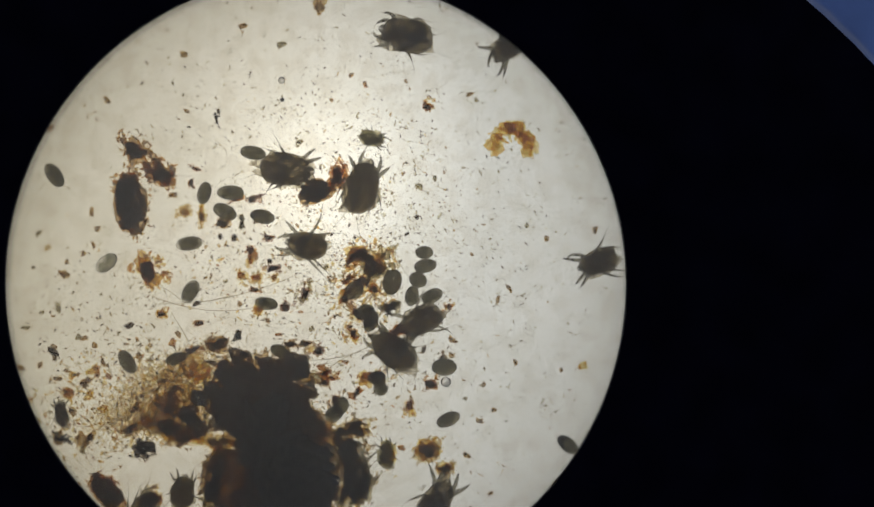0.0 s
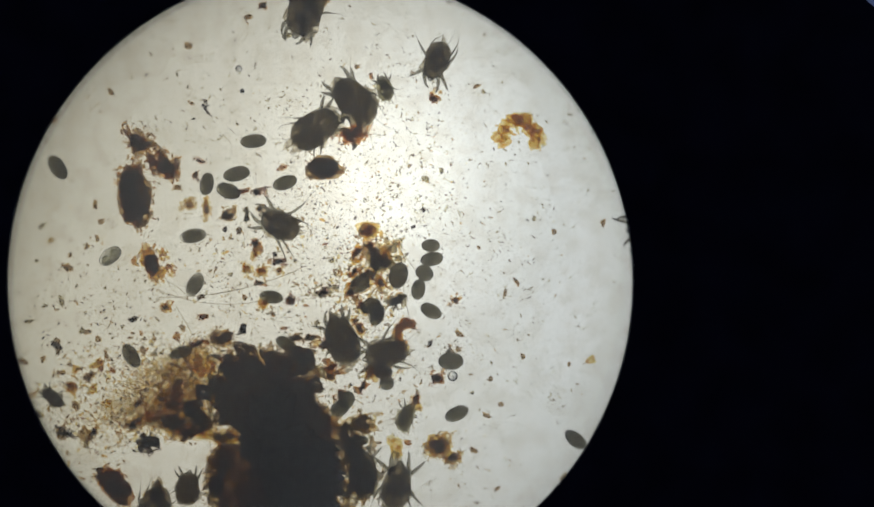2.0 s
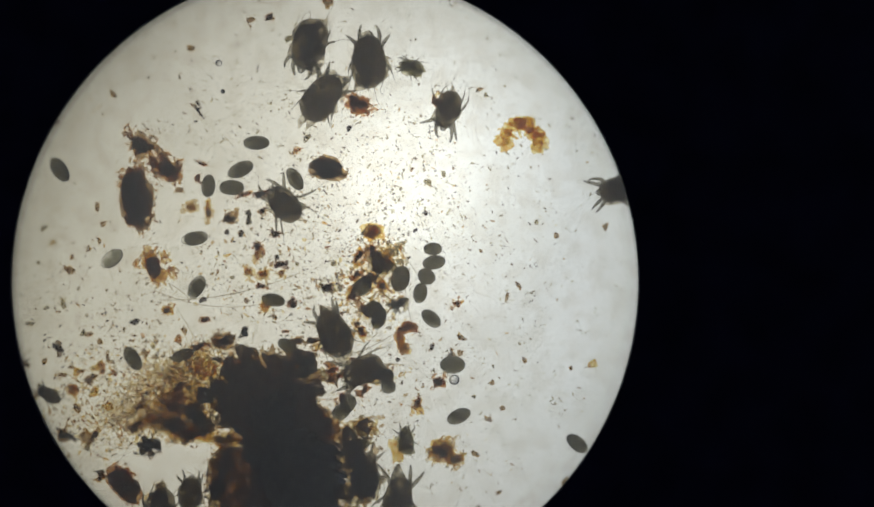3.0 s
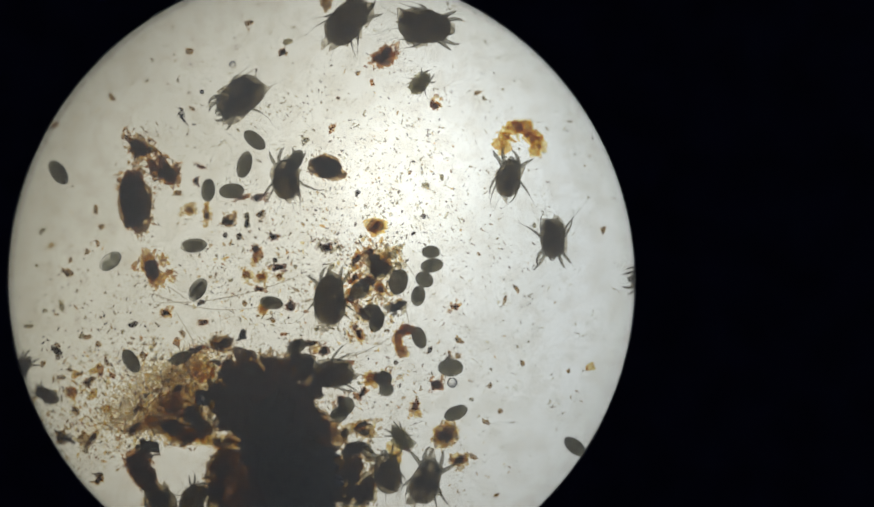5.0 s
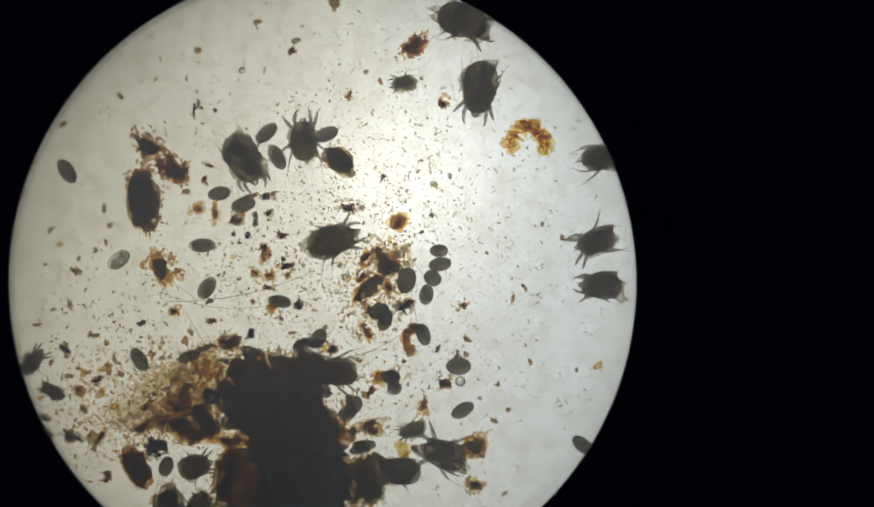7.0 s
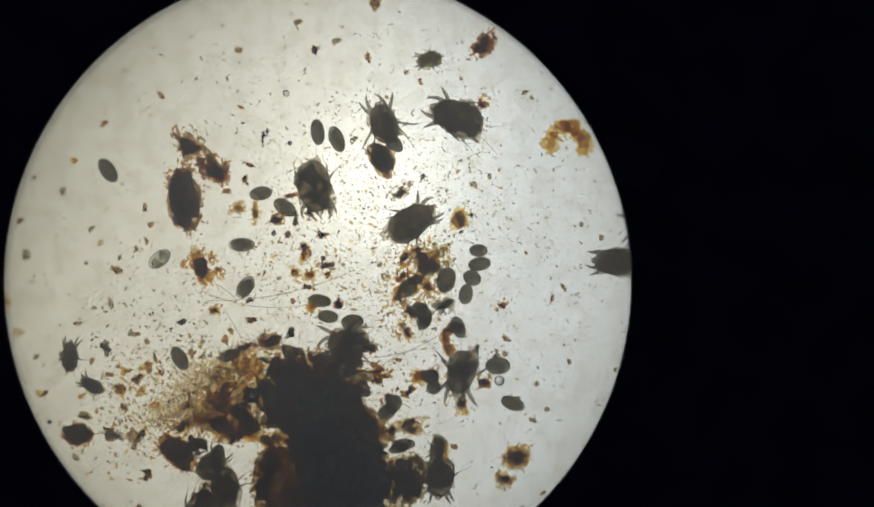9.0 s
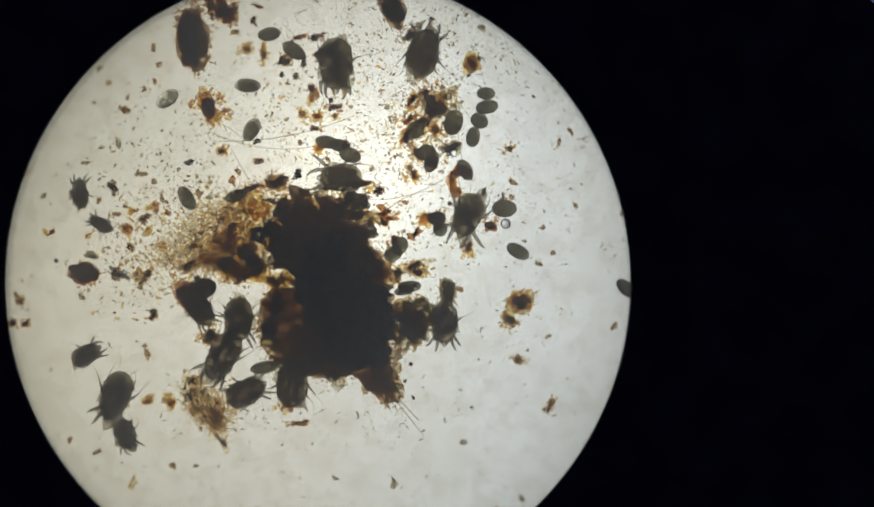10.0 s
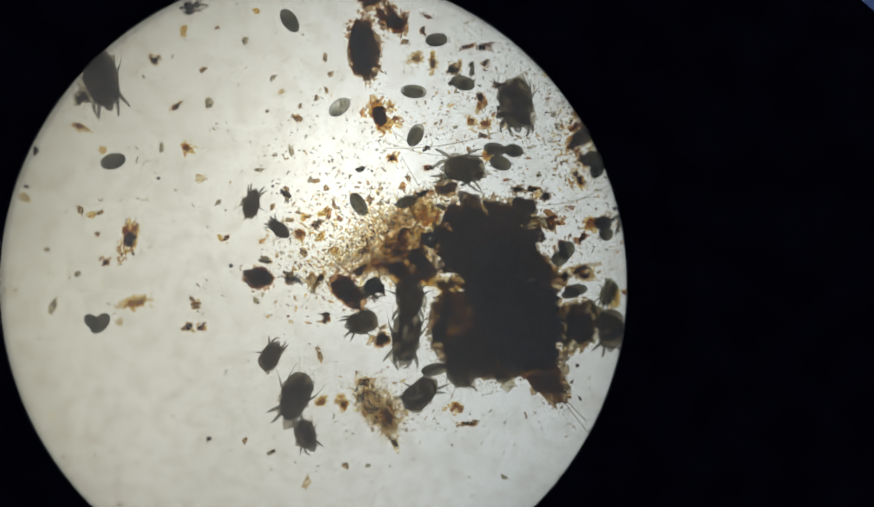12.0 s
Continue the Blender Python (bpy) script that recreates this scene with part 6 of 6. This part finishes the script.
    slide_along(flake_40, [(0.0, -137.9, 85.8, -80), (1.5, -144.4, 86.9, -70), (2.5, -151.3, 86.8, -54.9), (3.0, -153.8, 87.2, -59.8), (5.0, -163.2, 85.2, -59.8), (5.5, -166.9, 90.2, -79.8), (6.0, -166.3, 95.0, -85), (6.5, -163.7, 92, -99.8), (7.0, -159.9, 89.1, -97), (7.5, -159.5, 88.3, -94.8), (9.3, -141.0, 70.5, -99), (12.0, -141.0, 70.5, -99)])
    slide_along(flake_41, [(0.0, -60.9, 43.8, 0), (1.5, -57.2, 60.8, 0), (2.5, -53.8, 66.2, 0.1), (3.0, -59.8, 75, 0.2), (5.0, -53.3, 36.7, 0.2), (5.5, -47.5, 42, 0.2), (6.5, -42.6, 46.1, 0.2), (12.0, -42.6, 46.1, 0.2)])
    slide_along(flake_42, [(0.0, -206.1, -150.5, -50), (3.0, -198.8, -146.7, -49.8), (5.0, -187.3, -136.5, -59.8), (5.5, -187.5, -135.1, -59.8), (6.5, -194.8, -136.6, -64.8), (7.5, -195.4, -133, -54.8), (9.5, -194.2, -127.1, -44.5), (10.0, -189.2, -131.8, -49), (10.5, -197, -129.6, -49.2), (11.0, -194.9, -131.7, -48), (12.0, -199.8, -124.5, -44.2)])
    slide_along(flake_43, [(0.0, -83.6, -23.4, 60), (1.5, -69.4, -35.1, 20), (2.0, -74.1, -26.7, 14), (2.5, -73.4, -27.1, 10.1), (3.0, -71.9, -22.1, -9.8), (5.0, -71.6, 4.7, -9.8), (5.5, -69.3, 9.6, -9.8), (6.5, -65, 19, -9.8), (7.5, -60.8, 35.2, -9.8), (9.5, -56.6, 38.5, 40.5), (12.0, -56.6, 38.5, 40.5)])
    slide_along(flake_44, [(0.0, -105.3, 163.0, 0), (1.0, -105.3, 163.0, 0), (2.0, -111.4, 149.9, 10), (2.5, -108.6, 147.5, 10), (3.0, -109.0, 144.7, 20), (6.0, -96.6, 120.4, 30), (7.0, -99.3, 125.3, 40), (7.7, -101.1, 129.7, 60), (9.3, -111.6, 126.1, 80), (12.0, -111.6, 126.1, 80)])
    slide_along(flake_45, [(0.0, -100.1, 46.4, 0), (1.0, -100.1, 46.4, 0), (2.0, -101.4, 49.1, 10), (3.0, -93.9, 61.3, 20), (6.0, -65.1, 84.7, 60), (7.0, -64.6, 96.5, 70), (7.7, -68.1, 104.4, 80), (9.3, -78.6, 121.1, 90), (12.0, -78.6, 121.1, 90)])
    slide_along(bubble_46, [(0.0, -97.1, 96.4, 0), (0.5, -102.2, 96.5, 0), (1.0, -109.5, 99.7, 0), (2.0, -125.2, 96.7, 0), (3.0, -138.8, 98.1, 0), (6.0, -151.8, 99.8, 0), (7.0, -147.8, 87.5, 0), (7.7, -150.1, 85.0, 0), (9.3, -123.9, 65.4, 0), (12.0, -123.9, 65.4, 0)])
    slide_along(bubble_47, [(0.0, -97.4, 108.6, 0), (0.5, -99.7, 108.6, 0), (1.0, -106.7, 111.1, 0), (2.0, -127.3, 110.5, 0), (3.0, -141.3, 115.6, 0), (6.0, -128.4, 116.9, 0), (7.0, -131.0, 112.4, 0), (7.7, -133.5, 114.8, 0), (9.3, -128.3, 96.5, 0), (12.0, -128.3, 96.5, 0)])
    slide_along(egg_48, [(0.0, -155.1, 6.3, 8), (3.0, -155.6, 6.7, 10), (5.0, -155.2, 4.0, 5), (6.0, -155.1, 3.5, 3), (9.3, -155.9, 3.2, 0), (10.0, -157.0, 3.2, -2), (12.0, -159.5, 4.8, -4)])
    slide_along(egg_49, [(0.0, -154.3, -23.8, 60), (3.0, -154.3, -23.5, 60), (6.0, -151.9, -23.2, 56), (9.3, -153.4, -23.2, 58), (10.0, -154.0, -24.4, 62), (12.0, -158.0, -23.2, 64)])
    slide_along(flake_51, [(0.0, -54.3, -120.0, 80), (3.0, -54.0, -123.0, 80), (5.0, -53.3, -131.6, 60), (6.0, -48.0, -137.2, 30), (7.7, -50.7, -137.9, 20), (9.3, -49.0, -139.5, 15), (12.0, -49.0, -139.5, 15)])
    slide_along(egg_52, [(0.0, -176.9, -173.4, 80), (3.0, -176.9, -173.4, 80), (5.0, -181.0, -148.4, 85), (6.0, -180.1, -137.7, 80), (7.0, -176.9, -134.1, 70), (9.3, -170.1, -126.5, 60), (10.0, -179.6, -124.7, 50), (11.0, -179.9, -122.4, 45), (12.0, -184.2, -119.5, 40)])


motions()
